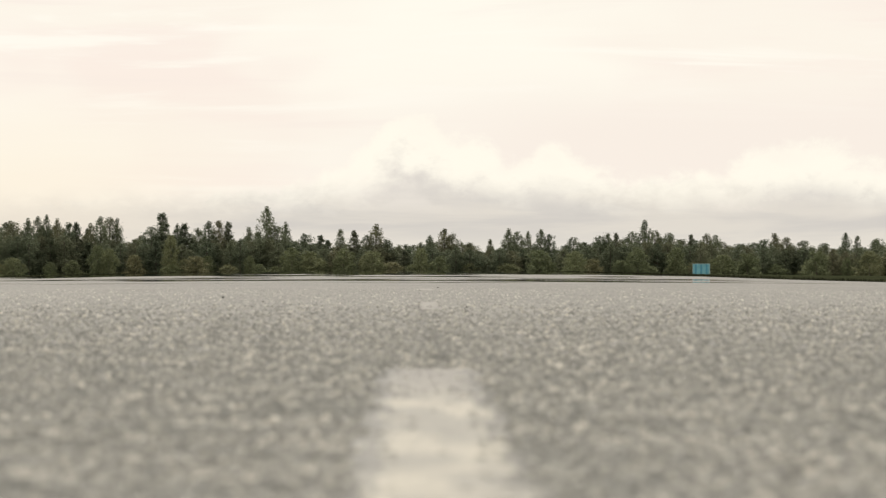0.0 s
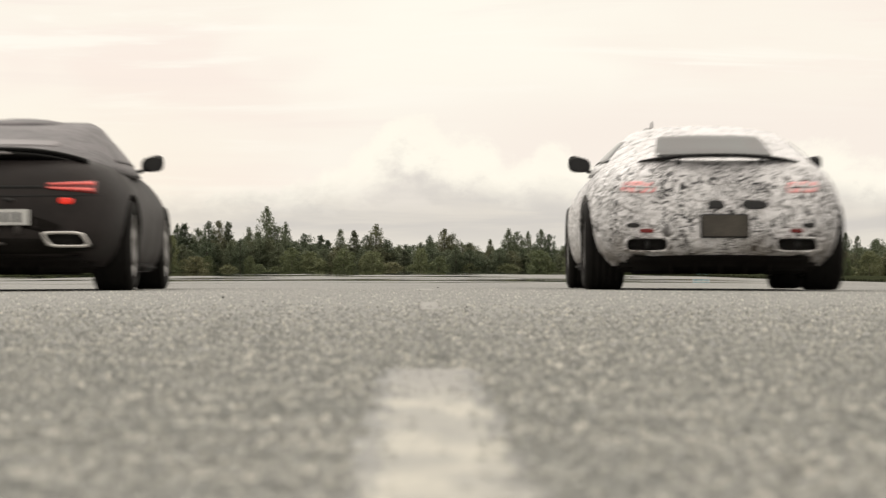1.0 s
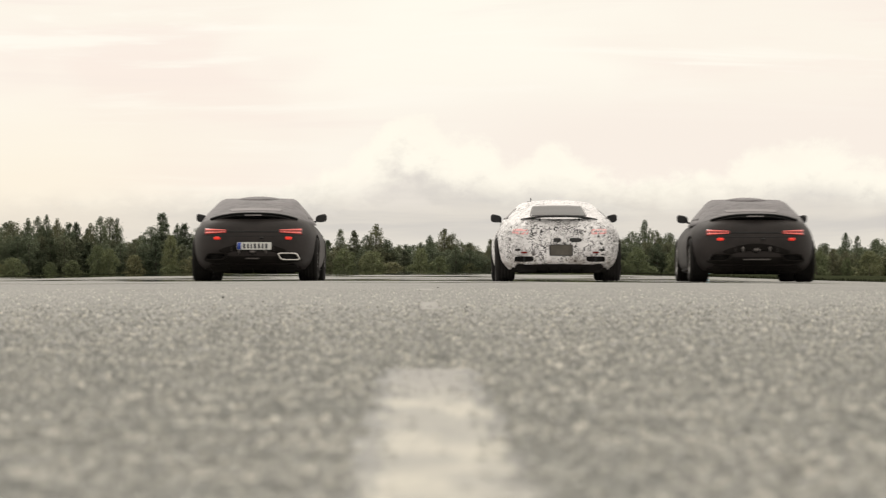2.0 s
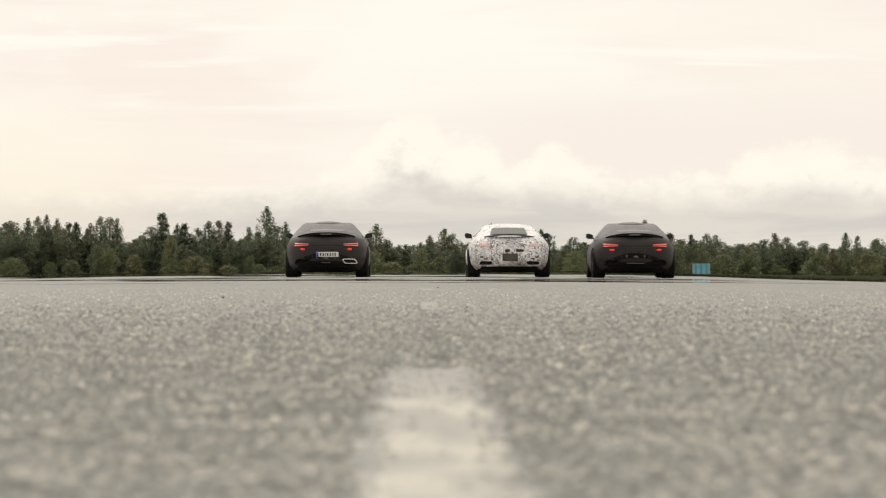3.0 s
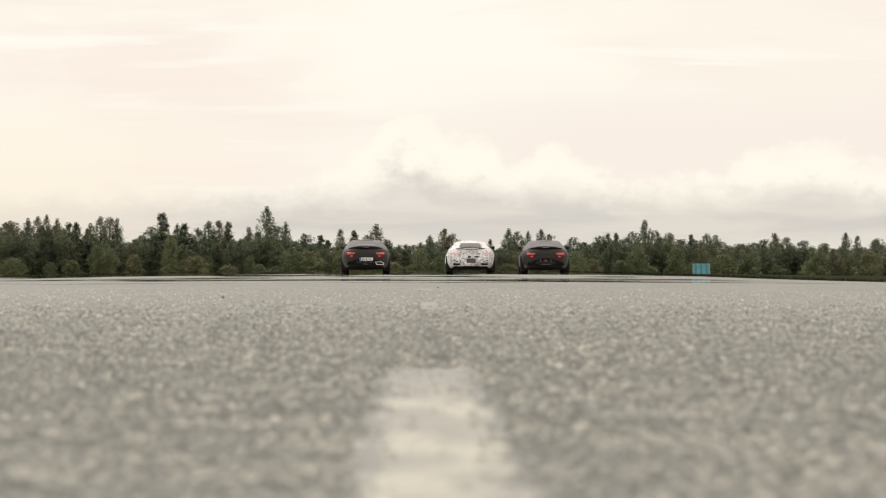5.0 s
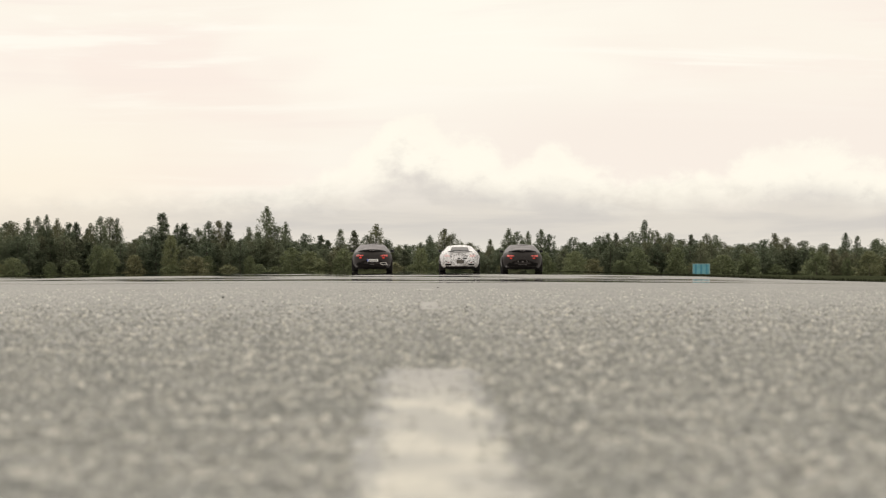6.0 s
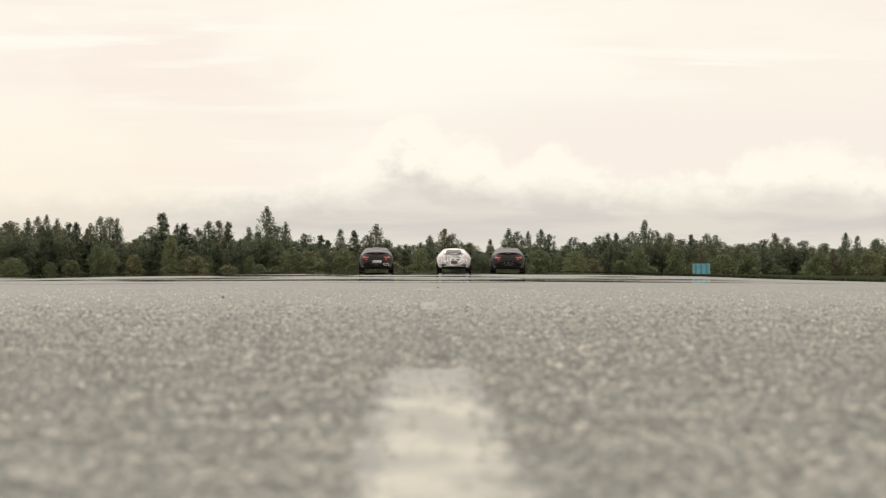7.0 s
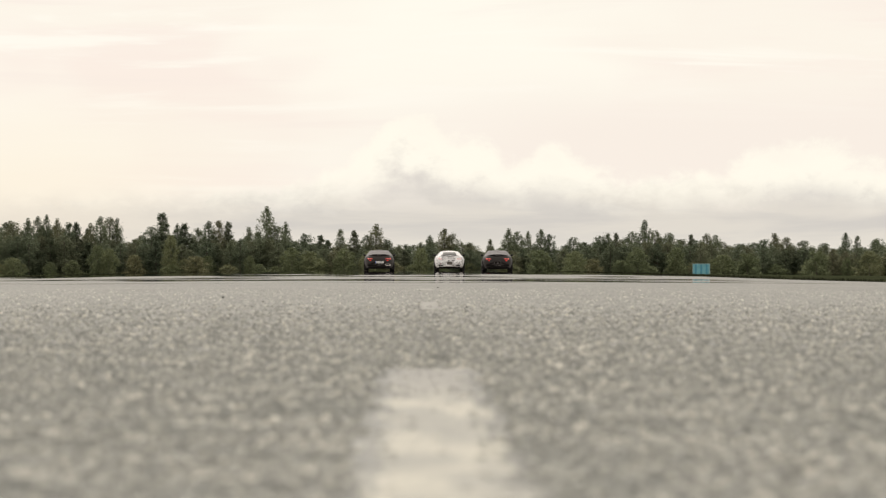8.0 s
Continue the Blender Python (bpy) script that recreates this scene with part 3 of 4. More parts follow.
def glow(name, color, strength):
    m, n, b, _ = material(name)
    v = where(n)
    f = n.ramp(n.noise(v, 30.0, 2), 0.3, 0.7, 0.7, 1.0)
    n.set(b.inputs["Base Color"], (color[0] * 0.6, color[1] * 0.6, color[2] * 0.6))
    n.set(b.inputs["Emission Color"], n.mix(f, (0, 0, 0), color))
    b.inputs["Emission Strength"].default_value = strength
    b.inputs["Roughness"].default_value = 0.15
    return m


def lamp_foil():
    """White foil over a lit lamp: broken patches of pink between the print."""
    m, n, b, _ = material("foil_over_lit_red_lamp")
    v = where(n)
    patch = n.ramp(n.noise(v, 14.0, 4, 0.65, 0.8), 0.40, 0.54)
    ink = n.ramp(n.noise(v, 22.0, 3, 0.6, 1.5), 0.58, 0.61, 0.0, 0.8)
    t = n.mix(patch, (0.80, 0.76, 0.76), (0.80, 0.36, 0.35))
    n.set(b.inputs["Base Color"], n.mix(ink, t, (0.05, 0.04, 0.04)))
    n.set(b.inputs["Emission Color"], n.mix(patch, (0, 0, 0), (1.0, 0.42, 0.40)))
    b.inputs["Emission Strength"].default_value = 0.16
    b.inputs["Roughness"].default_value = 0.4
    return m


def dark_glass():
    m, n, b, _ = material("tinted_car_glass")
    f = n.noise(where(n), 3.0, 3)
    n.set(b.inputs["Base Color"], n.mix(f, (0.012, 0.013, 0.014), (0.03, 0.03, 0.032)))
    n.set(b.inputs["Roughness"], n.ramp(f, 0.3, 0.7, 0.04, 0.12))
    b.inputs["Specular IOR Level"].default_value = 0.35
    return m


CAMO, BLACK, CLOTH, GLASS = camo(), matt_black(), fabric_black(), dark_glass()
RUBBER = plain("black_tyre_rubber", (0.016, 0.0148, 0.014), 0.85, vary=0.3, scale=8, relief=0.002, spec=0.15)
UNDER = plain("black_underbody_plastic", (0.011, 0.0095, 0.0085), 0.8, vary=0.3, spec=0.1)
TRIM = plain("black_plastic_trim", (0.012, 0.012, 0.012), 0.4, vary=0.25)
SEAM = plain("dark_panel_gap", (0.008, 0.008, 0.008), 0.8)
CHROME = plain("brushed_bright_metal", (0.62, 0.60, 0.575), 0.16, 1.0, 0.1, 10)
ALLOY = plain("grey_cast_alloy", (0.40, 0.39, 0.38), 0.4, 1.0, 0.15, 8)
MOUTH_BLACK = plain("black_pipe_inside", (0.01, 0.009, 0.008), 0.9)
PLATE_WHITE = plain("white_plate_enamel", (0.72, 0.72, 0.70), 0.4, vary=0.05)
PLATE_BLUE = plain("blue_plate_enamel", (0.02, 0.07, 0.42), 0.4, vary=0.05)
PLATE_INK = plain("black_plate_print", (0.03, 0.03, 0.04), 0.5)
PLATE_GREY = plain("grey_brown_blank_plate", (0.075, 0.066, 0.054), 0.6, vary=0.3)
RED_BAR = glow("lit_red_lamp_bar", (1.0, 0.17, 0.14), 0.38)
RED_SPOT = glow("lit_red_fog_lamp", (1.0, 0.035, 0.015), 0.42)
RED_DIM = lamp_foil()
RED_LENS = plain("dark_red_lens", (0.16, 0.012, 0.01), 0.2, vary=0.2)


def curve(v, ks, vs):
    """Smooth value between knots."""
    i = max(0, min(len(ks) - 2, next((k for k in range(len(ks) - 1) if v <= ks[k + 1]), len(ks) - 2)))
    t = (v - ks[i]) / (ks[i + 1] - ks[i])

    def slope(j):
        a, b = max(0, j - 1), min(len(ks) - 1, j + 1)
        return (vs[b] - vs[a]) / (ks[b] - ks[a])

    h = ks[i + 1] - ks[i]
    m0, m1 = slope(i) * h, slope(i + 1) * h
    return (2 * t**3 - 3 * t**2 + 1) * vs[i] + (t**3 - 2 * t**2 + t) * m0 + (3 * t**2 - 2 * t**3) * vs[i + 1] + (t**3 - t**2) * m1


def oval(a, n):
    c, s = math.cos(a), math.sin(a)
    return math.copysign(abs(c) ** (2 / n), c), math.copysign(abs(s) ** (2 / n), s)


def stack(layers, sides=96):
    """Skin over closed rings, bottom and top filled."""
    bm = bmesh.new()
    rings = [[bm.verts.new(p) for p in ring] for ring in layers]
    for a, b in zip(rings, rings[1:]):
        for k in range(sides):
            bm.faces.new((a[k], a[(k + 1) % sides], b[(k + 1) % sides], b[k]))
    bm.faces.new(list(reversed(rings[0])))
    bm.faces.new(rings[-1])
    return bm


def belt(y):
    return curve(y, [-1.0, -0.6, 0.0, 0.8, 1.8, 2.6, 3.2, 3.6], [0.90, 0.955, 0.955, 0.935, 0.93, 0.87, 0.76, 0.66])


def body_bm():
    """Lower body: rings of rounded plan outlines from sill to shoulder, then the crowned deck and bonnet."""
    layers = []
    vs = [0.0, 0.05, 0.12, 0.2, 0.3, 0.4, 0.5, 0.6, 0.68, 0.76, 0.83, 0.9, 0.95, 1.0]
    for v in vs:
        w = curve(v, [0, 0.12, 0.3, 0.5, 0.7, 0.85, 0.95, 1.0], [0.84, 0.915, 0.955, 0.965, 0.945, 0.885, 0.81, 0.72])
        back = curve(v, [0, 0.12, 0.3, 0.5, 0.72, 0.9, 1.0], [-0.74, -0.88, -0.93, -0.91, -0.87, -0.80, -0.70])
        front = curve(v, [0, 0.2, 0.5, 0.8, 1.0], [3.42, 3.58, 3.60, 3.45, 3.20])
        ring = []
        for k in range(96):
            cx, cy = oval(math.tau * (k + 0.5) / 96, 4.6)
            mid, half = (front + back) / 2, (front - back) / 2
            y = mid + cy * half
            hips = 1 + 0.022 * math.exp(-((y - 0.0) / 0.55) ** 2) - 0.03 * math.exp(-((y - 1.3) / 0.6) ** 2) + 0.020 * math.exp(-((y - 2.65) / 0.5) ** 2)
            sill = curve(y, [-1.0, -0.5, 0.0, 3.0, 3.7], [0.21, 0.19, 0.16, 0.14, 0.17])
            ring.append((cx * w * hips, y, sill + v * (belt(y) - sill)))
        layers.append(ring)
    top = layers[-1]
    for f, up in ((0.82, 0.012), (0.55, 0.022), (0.25, 0.028)):
        layers.append([(x * f, 1.25 + (y - 1.25) * (0.35 + 0.65 * f), belt(1.25 + (y - 1.25) * (0.35 + 0.65 * f)) + up) for x, y, z in top])
    return stack(layers)


def cabin_bm(soft):
    """Glasshouse and roof as one tapering dome; soft: boxier, under a cloth cover."""
    layers = []
    vs = [0, 0.15, 0.3, 0.45, 0.6, 0.72, 0.82, 0.9, 0.95, 0.98, 1.0]
    for v in vs:
        w = curve(v, [0, 0.25, 0.5, 0.75, 0.9, 1.0], [0.875, 0.81, 0.715, 0.605, 0.515, 0.28] if not soft else [0.89, 0.825, 0.745, 0.66, 0.605, 0.53])
        back = curve(v, [0, 0.3, 0.6, 0.85, 1.0], [-0.62, -0.33, 0.06, 0.42, 0.80])
        front = curve(v, [0, 0.3, 0.6, 0.85, 1.0], [2.15, 1.85, 1.55, 1.30, 1.15])
        z = 0.875 + v * (0.412 if soft else 0.385)
        ring = []
        for k in range(96):
            cx, cy = oval(math.tau * (k + 0.5) / 96, 2.9 if not soft else 3.4)
            mid, half = (front + back) / 2, (front - back) / 2
            ring.append((cx * w, mid + cy * half, z))
        layers.append(ring)
    x0 = layers[-1]
    layers.append([(x * 0.5, 0.97 + (y - 0.97) * 0.5, z + 0.008) for x, y, z in x0])
    return stack(layers)


def carve(bm, cutters):
    """Takes the cutters' volumes out of a mesh."""
    me = bpy.data.meshes.new("solid")
    bm.normal_update()
    bmesh.ops.recalc_face_normals(bm, faces=bm.faces)
    bm.to_mesh(me)
    bm.free()
    ob = new("solid", me)
    tools = []
    for c in cutters:
        bmesh.ops.recalc_face_normals(c, faces=c.faces)
        cm = bpy.data.meshes.new("tool")
        c.to_mesh(cm)
        c.free()
        tool = new("tool", cm)
        tools.append(tool)
        mod = ob.modifiers.new("cut", "BOOLEAN")
        mod.operation, mod.solver, mod.object = "DIFFERENCE", "EXACT", tool
    bpy.context.view_layer.update()
    done = bpy.data.meshes.new_from_object(ob.evaluated_get(bpy.context.evaluated_depsgraph_get()))
    for o in (ob, *tools):
        bpy.data.objects.remove(o)
    out = bmesh.new()
    out.from_mesh(done)
    return out


def drum(x0, x1, y, z, r, sides=40):
    bm = bmesh.new()
    bmesh.ops.create_cone(bm, cap_ends=True, segments=sides, radius1=r, radius2=r, depth=abs(x1 - x0),
                          matrix=Matrix.Translation(((x0 + x1) / 2, y, z)) @ Matrix.Rotation(math.pi / 2, 4, "Y"))
    return bm


def block(sx, sy, sz, at, r=0.01, turn=None, seg=2):
    bm = bmesh.new()
    bmesh.ops.create_cube(bm, size=1, matrix=Matrix.Translation(at) @ (turn or Matrix()) @ Matrix.Diagonal((sx, sy, sz, 1)))
    bmesh.ops.bevel(bm, geom=bm.edges[:], offset=r, segments=seg, affect="EDGES")
    return bm


def join(*bms):
    me = bpy.data.meshes.new("joined")
    out = bmesh.new()
    for b in bms:
        b.to_mesh(me)
        out.from_mesh(me)
        b.free()
    return out


def lay_on(tree, shape, nx, nz, lift, side="rear"):
    """A sheet that follows the surface behind or beside it: shape(u, v) gives its plan, with u and v from -1 to 1."""
    bm = bmesh.new()
    pts = {}
    for j in range(nz + 1):
        for i in range(nx + 1):
            a, c = shape(2 * i / nx - 1, 2 * j / nz - 1)
            if side == "rear":
                o, d = Vector((a, -4, c)), Vector((0, 1, 0))
            elif side == "left":
                o, d = Vector((-4, a, c)), Vector((1, 0, 0))
            else:
                o, d = Vector((4, a, c)), Vector((-1, 0, 0))
            hit = tree.ray_cast(o, d)
            p = hit[0] if hit[0] else None
            pts[i, j] = (p - d * lift, p + d * 0.02) if p else None
    front = {k: bm.verts.new(q[0]) for k, q in pts.items() if q}
    rear = {k: bm.verts.new(q[1]) for k, q in pts.items() if q and (k[0] in (0, nx) or k[1] in (0, nz))}
    for j in range(nz):
        for i in range(nx):
            q = [(i, j), (i + 1, j), (i + 1, j + 1), (i, j + 1)]
            if all(k in front for k in q):
                bm.faces.new([front[k] for k in q])
    rim = [(i, 0) for i in range(nx)] + [(nx, j) for j in range(nz)] + [(i, nz) for i in range(nx, 0, -1)] + [(0, j) for j in range(nz, 0, -1)]
    for a, b in zip(rim, rim[1:] + rim[:1]):
        if a in rear and b in rear:
            bm.faces.new((front[a], rear[a], rear[b], front[b]))
    bmesh.ops.recalc_face_normals(bm, faces=bm.faces)
    return bm


def pad(cx, cz, w, h, round_=0.35, lean=0.0, arch=0.0):
    """Plan of a rounded oblong round (cx, cz); lean: rise towards the outside; arch: rise in its middle."""
    def shape(u, v):
        a = u * (1 - round_ * (1 - math.sqrt(max(0, 1 - v * v / 2))))
        b = v * (1 - round_ * (1 - math.sqrt(max(0, 1 - u * u / 2))))
        return cx + a * w / 2, cz + b * h / 2 + lean * u + arch * (1 - u * u)
    return shape


def tyre_bm(r, w):
    """Tyre with rounded shoulders and grooves, axle along x."""
    prof = [(-0.42, 0.70), (-0.5, 0.78), (-0.5, 0.88), (-0.46, 0.955), (-0.40, 0.99)]
    for g in (-0.24, -0.08, 0.08, 0.24):
        prof += [(g - 0.025, 1.0), (g - 0.018, 0.975), (g + 0.018, 0.975), (g + 0.025, 1.0)]
    prof += [(0.40, 0.99), (0.46, 0.955), (0.5, 0.88), (0.5, 0.78), (0.42, 0.70)]
    bm = bmesh.new()
    rings = []
    for k in range(44):
        a = math.tau * k / 44
        rings.append([bm.verts.new((x * w, math.cos(a) * q * r, math.sin(a) * q * r)) for x, q in prof])
    for a, b in zip(rings, rings[1:] + rings[:1]):
        for i in range(len(prof) - 1):
            bm.faces.new((a[i], a[i + 1], b[i + 1], b[i]))
        bm.faces.new((a[-1], a[0], b[0], b[-1]))
    return bm


def rim_bm(r, w, side):
    """Barrel, hub and five split spokes on the outer side."""
    out = []
    bm = bmesh.new()
    prof = [(-0.44, 0.715), (-0.44, 0.67), (-0.36, 0.64), (0.36, 0.64), (0.44, 0.67), (0.44, 0.715)]
    rings = []
    for k in range(40):
        a = math.tau * k / 40
        rings.append([bm.verts.new((x * w, math.cos(a) * q * r, math.sin(a) * q * r)) for x, q in prof])
    for a, b in zip(rings, rings[1:] + rings[:1]):
        for i in range(len(prof) - 1):
            bm.faces.new((a[i], a[i + 1], b[i + 1], b[i]))
    out.append(bm)
    out.append(drum(side * w * 0.26, side * w * 0.42, 0, 0, r * 0.16, 20))
    out.append(drum(-w * 0.1, w * 0.05, 0, 0, r * 0.5, 28))
    return join(*out)


def spoke_bm(r, w, side, k):
    out = []
    for off in (-0.09, 0.09):
        turn = Matrix.Rotation(math.tau * k / 5 + off, 4, "X")
        out.append(block(w * 0.14, r * 0.06, r * 0.58, turn @ Vector((side * w * 0.36, 0, r * 0.38)), 0.006, turn, 1))
    return join(*out)


def exhaust(parent, x, z, w, h, mat, bright, thick=0.84, skew=0.03):
    """Flat twin outlet: a thick frame round a dark mouth."""
    bm = bmesh.new()
    loops = []
    for s, y in ((1.0, -0.86), (1.0, -0.955), (0.985, -0.965), (thick, -0.965), (thick - 0.03, -0.955), (thick - 0.05, -0.84)):
        ring = []
        for k in range(32):
            cx, cy = oval(math.tau * (k + 0.5) / 32, 5)
            hh = h / 2 * s if s > 0.9 else h / 2 - (1 - s) * w * 0.36
            ring.append(bm.verts.new((x + cx * w / 2 * s + math.copysign(skew, x) * -cy, y, z + cy * max(0.012, hh))))
        loops.append(ring)
    for a, b in zip(loops, loops[1:]):
        for k in range(32):
            bm.faces.new((a[k], a[(k + 1) % 32], b[(k + 1) % 32], b[k]))
    bmesh.ops.recalc_face_normals(bm, faces=bm.faces)
    ob = part("exhaust_tip", bm, mat, parent, bright)
    # near-black block closes the outlet behind its frame
    part("pipe_mouth", block(w * 0.92, 0.02, h * 0.85, (x, -0.885, z), 0.008), MOUTH_BLACK, ob, "black block closing the pipe mouth")
    return ob


def mirror(parent, side, mat, out, z):
    bm = bmesh.new()
    rings = []
    for y, s in ((1.72, 0.35), (1.68, 0.72), (1.60, 0.95), (1.53, 1.0), (1.50, 0.96)):
        ring = []
        for k in range(24):
            cx, cy = oval(math.tau * k / 24, 3.0)
            tilt = 0.012 * cx * side
            ring.append(bm.verts.new((side * out + cx * 0.088 * s, y, z + cy * (0.062 - 0.010 * cx * side * -1) * s + tilt)))
        rings.append(ring)
    for a, b in zip(rings, rings[1:]):
        for k in range(24):
            bm.faces.new((a[k], a[(k + 1) % 24], b[(k + 1) % 24], b[k]))
    bm.faces.new(rings[0]), bm.faces.new(list(reversed(rings[-1])))
    bmesh.ops.recalc_face_normals(bm, faces=bm.faces)
    shell = part("wing_mirror", bm, mat, parent, "black wing mirror on a short stalk")
    g = bmesh.new()
    ring = [g.verts.new((side * out + oval(math.tau * k / 24, 3.0)[0] * 0.077, 1.496, z + oval(math.tau * k / 24, 3.0)[1] * 0.05)) for k in range(24)]
    back = [g.verts.new(v.co + Vector((0, 0.006, 0))) for v in ring]
    for k in range(24):
        g.faces.new((ring[k], ring[(k + 1) % 24], back[(k + 1) % 24], back[k]))
    g.faces.new(ring), g.faces.new(back)
    bmesh.ops.recalc_face_normals(g, faces=g.faces)
    part("mirror_glass", g, GLASS, shell, "dark reflecting mirror glass", False)
    part("stalk", block(0.12, 0.05, 0.03, (side * 0.84, 1.62, 0.935), 0.01, Matrix.Rotation(-side * 0.35, 4, "Y")), mat, shell)


def spoiler_bm(width, z, rise, y, thick=1.0):
    """Lip along the tail, arched in its middle, thin at the trailing edge."""
    bm = bmesh.new()
    rings = []
    for k in range(33):
        u = 2 * k / 32 - 1
        x = u * width / 2
        zz = z - rise * abs(u) ** 2.6
        yy = y + 0.16 * abs(u) ** 2.2
        sec = [(0.0, 0.0), (-0.10, 0.022), (-0.115, 0.018), (-0.112, 0.006), (-0.03, -0.03), (0.06, -0.035)]
        rings.append([bm.verts.new((x, yy + a * (1 - 0.55 * abs(u) ** 4), zz + b * thick)) for a, b in sec])
    for a, b in zip(rings, rings[1:]):
        for i in range(6):
            bm.faces.new((a[i], a[(i + 1) % 6], b[(i + 1) % 6], b[i]))
    bm.faces.new(rings[0]), bm.faces.new(list(reversed(rings[-1])))
    bmesh.ops.recalc_face_normals(bm, faces=bm.faces)
    return bm


def number_plate(parent, x, z, w, h, blank):
    y = -0.955
    p = part("number_plate", block(w, 0.012, h, (x, y, z), 0.005), PLATE_GREY if blank else PLATE_WHITE, parent,
             "blank grey-brown plate" if blank else "white plate with a blue end band and dark bars", False)
    if blank:
        part("plate_holder", block(w * 1.06, 0.03, h * 1.12, (x, y + 0.02, z), 0.008), TRIM, p)
        return
    part("blue_band", block(w * 0.1, 0.004, h * 0.92, (x - w * 0.44, y - 0.0075, z), 0.001), PLATE_BLUE, p, "blue end band")
    at = -0.34
    for wide in (0.09, 0.07, 0.05, 0.09, 0.08, 0.06, 0.08):
        part("bar", block(w * wide * 0.72, 0.004, h * 0.62, (x + w * (at + wide / 2), y - 0.0075, z), 0.001), PLATE_INK, p)
        at += wide + 0.035


def build_car(kind):
    """kind: 'white' wrapped saloon-roofed coupe, 'plated' and 'bare': black-wrapped ones under a cloth roof cover."""
    white = kind == "white"
    label = {
        "white": "low coupe wrapped in white foil with black swirls",
        "plated": "matt black wrapped coupe with a white plate and bright exhaust",
        "bare": "matt black wrapped coupe with a bare dark tail",
    }[kind]
    car = tagged(new("sports_car"), label, "car", "cars driving away")
    skin = CAMO if white else BLACK
    body = body_bm()
    wells = []
    for s in (-1, 1):
        for y, r in ((0.0, 0.385), (2.63, 0.375)):
            wells.append(drum(s * 0.60, s * 1.2, y, 0.335, r))
    # hollow for the plate and the outlets in the tail
    wells.append(block(0.66, 0.1, 0.17, (0, -0.955, 0.52), 0.02))
    for s in (-1, 1):
        wells.append(block(0.31, 0.16, 0.085 if white else 0.09, (s * (0.545 if white else 0.55), -0.94, 0.335 if white else 0.37), 0.015))
    body = carve(body, wells)
    tree = BVHTree.FromBMesh(body)
    body_ob = part("body", body, skin, car)
    for f in body_ob.data.polygons:
        f.use_smooth = True
    body_ob.data.set_sharp_from_angle(angle=radians(38))
    cabin = cabin_bm(not white)
    tree_c = BVHTree.FromBMesh(cabin)
    part("roof", cabin, CAMO if white else CLOTH, car, "" if white else "dark grey cloth cover over roof and glass")

    # underside: floor pan, diffuser with fins, dark valance
    part("floor_pan", block(1.45, 3.9, 0.10, (0, 1.35, 0.185), 0.03), UNDER, car)
    dif = part("diffuser", block(1.32, 0.34, 0.10, (0, -0.62, 0.20), 0.03, Matrix.Rotation(-0.22, 4, "X")), UNDER, car, "black diffuser with upright fins")
    for k in range(5):
        part("fin", block(0.018, 0.30, 0.085, (-0.36 + 0.18 * k, -0.64, 0.165), 0.005), UNDER, dif)
    part("valance", lay_on(tree, pad(0, 0.218, 1.36, 0.06, 0.3, arch=0.012), 30, 4, 0.008), UNDER, car, "black lower bumper strip")

    # wheels
    for s in (-1, 1):
        for y, w in ((0.0, 0.30), (2.63, 0.27)):
            wheel = part("wheel", rim_bm(0.338, w, s), ALLOY, car, "five-spoke grey alloy wheel")
            wheel.location = (s * (0.965 - w / 2), y, 0.338)
            part("tyre", tyre_bm(0.338, w), RUBBER, wheel, "black rubber tyre")
            for k in range(5):
                part("spoke", spoke_bm(0.338, w, s, k), ALLOY, wheel)

    # boot lid gap and lamps
    if not white:
        lid = lay_on(tree, pad(0, 0.755, 0.76, 0.022, 0.0, arch=0.0), 24, 1, 0.0015)
        part("bumper_gap", lay_on(tree, pad(0, 0.700, 1.56, 0.011, 0.0, arch=-0.012), 40, 1, 0.0015), SEAM, car, "thin dark gap along the bumper's upper edge")
        part("boot_lid_gap", lid, SEAM, car, "thin dark gap under the boot lid")
    for s in (-1, 1):
        if white:
            lamp = part("tail_light", lay_on(tree, pad(s * 0.60, 0.755, 0.25, 0.085, 0.4, s * 0.004), 14, 6, 0.004), RED_DIM, car, "red lamp glowing through white foil")
            part("swirl_strip", lay_on(tree, pad(s * 0.60, 0.757, 0.23, 0.014, 0.4, s * 0.004), 14, 2, 0.008), CAMO, lamp)
            part("reflector", lay_on(tree, pad(s * 0.545, 0.435, 0.10, 0.03, 0.5), 6, 3, 0.006), RED_LENS, car, "small dark red reflector")
            part("corner_vent", lay_on(tree, pad(s * 0.64, 0.475, 0.10, 0.035, 0.9), 8, 4, 0.006), TRIM, car, "dark slot in the foil")
        else:
            def wedge(cz, h, w, s=s):
                def shape(u, v):
                    out = 0.5 + 0.5 * u * s
                    return s * 0.572 + u * w / 2, cz(out) + v * h / 2 * (0.45 + 0.55 * out)
                return shape
            lamp = part("tail_light", lay_on(tree, wedge(lambda o: 0.762 - 0.004 * o, 0.098, 0.35), 16, 6, 0.004), RED_LENS, car, "slim wedge of red tail light lit in two bars")
            for up in (1, -1):
                part("light_bar", lay_on(tree, wedge(lambda o, up=up: 0.764 + up * (0.014 + 0.010 * o), 0.024, 0.315), 16, 2, 0.009), RED_BAR, lamp, "lit red bar")
            part("rear_fog_light", lay_on(tree, pad(s * 0.545, 0.655, 0.105, 0.046, 0.5), 6, 3, 0.006), RED_SPOT, car, "bright red rear fog light")

    # tail
    sp = part("spoiler", spoiler_bm(1.18 if white else 1.34, 0.99 if white else 1.03, 0.05 if white else 0.085, -0.70 if white else -0.62, 0.5 if white else 1.0), TRIM, car,
              "slim dark lip spoiler" if white else "arched gloss black lip spoiler")
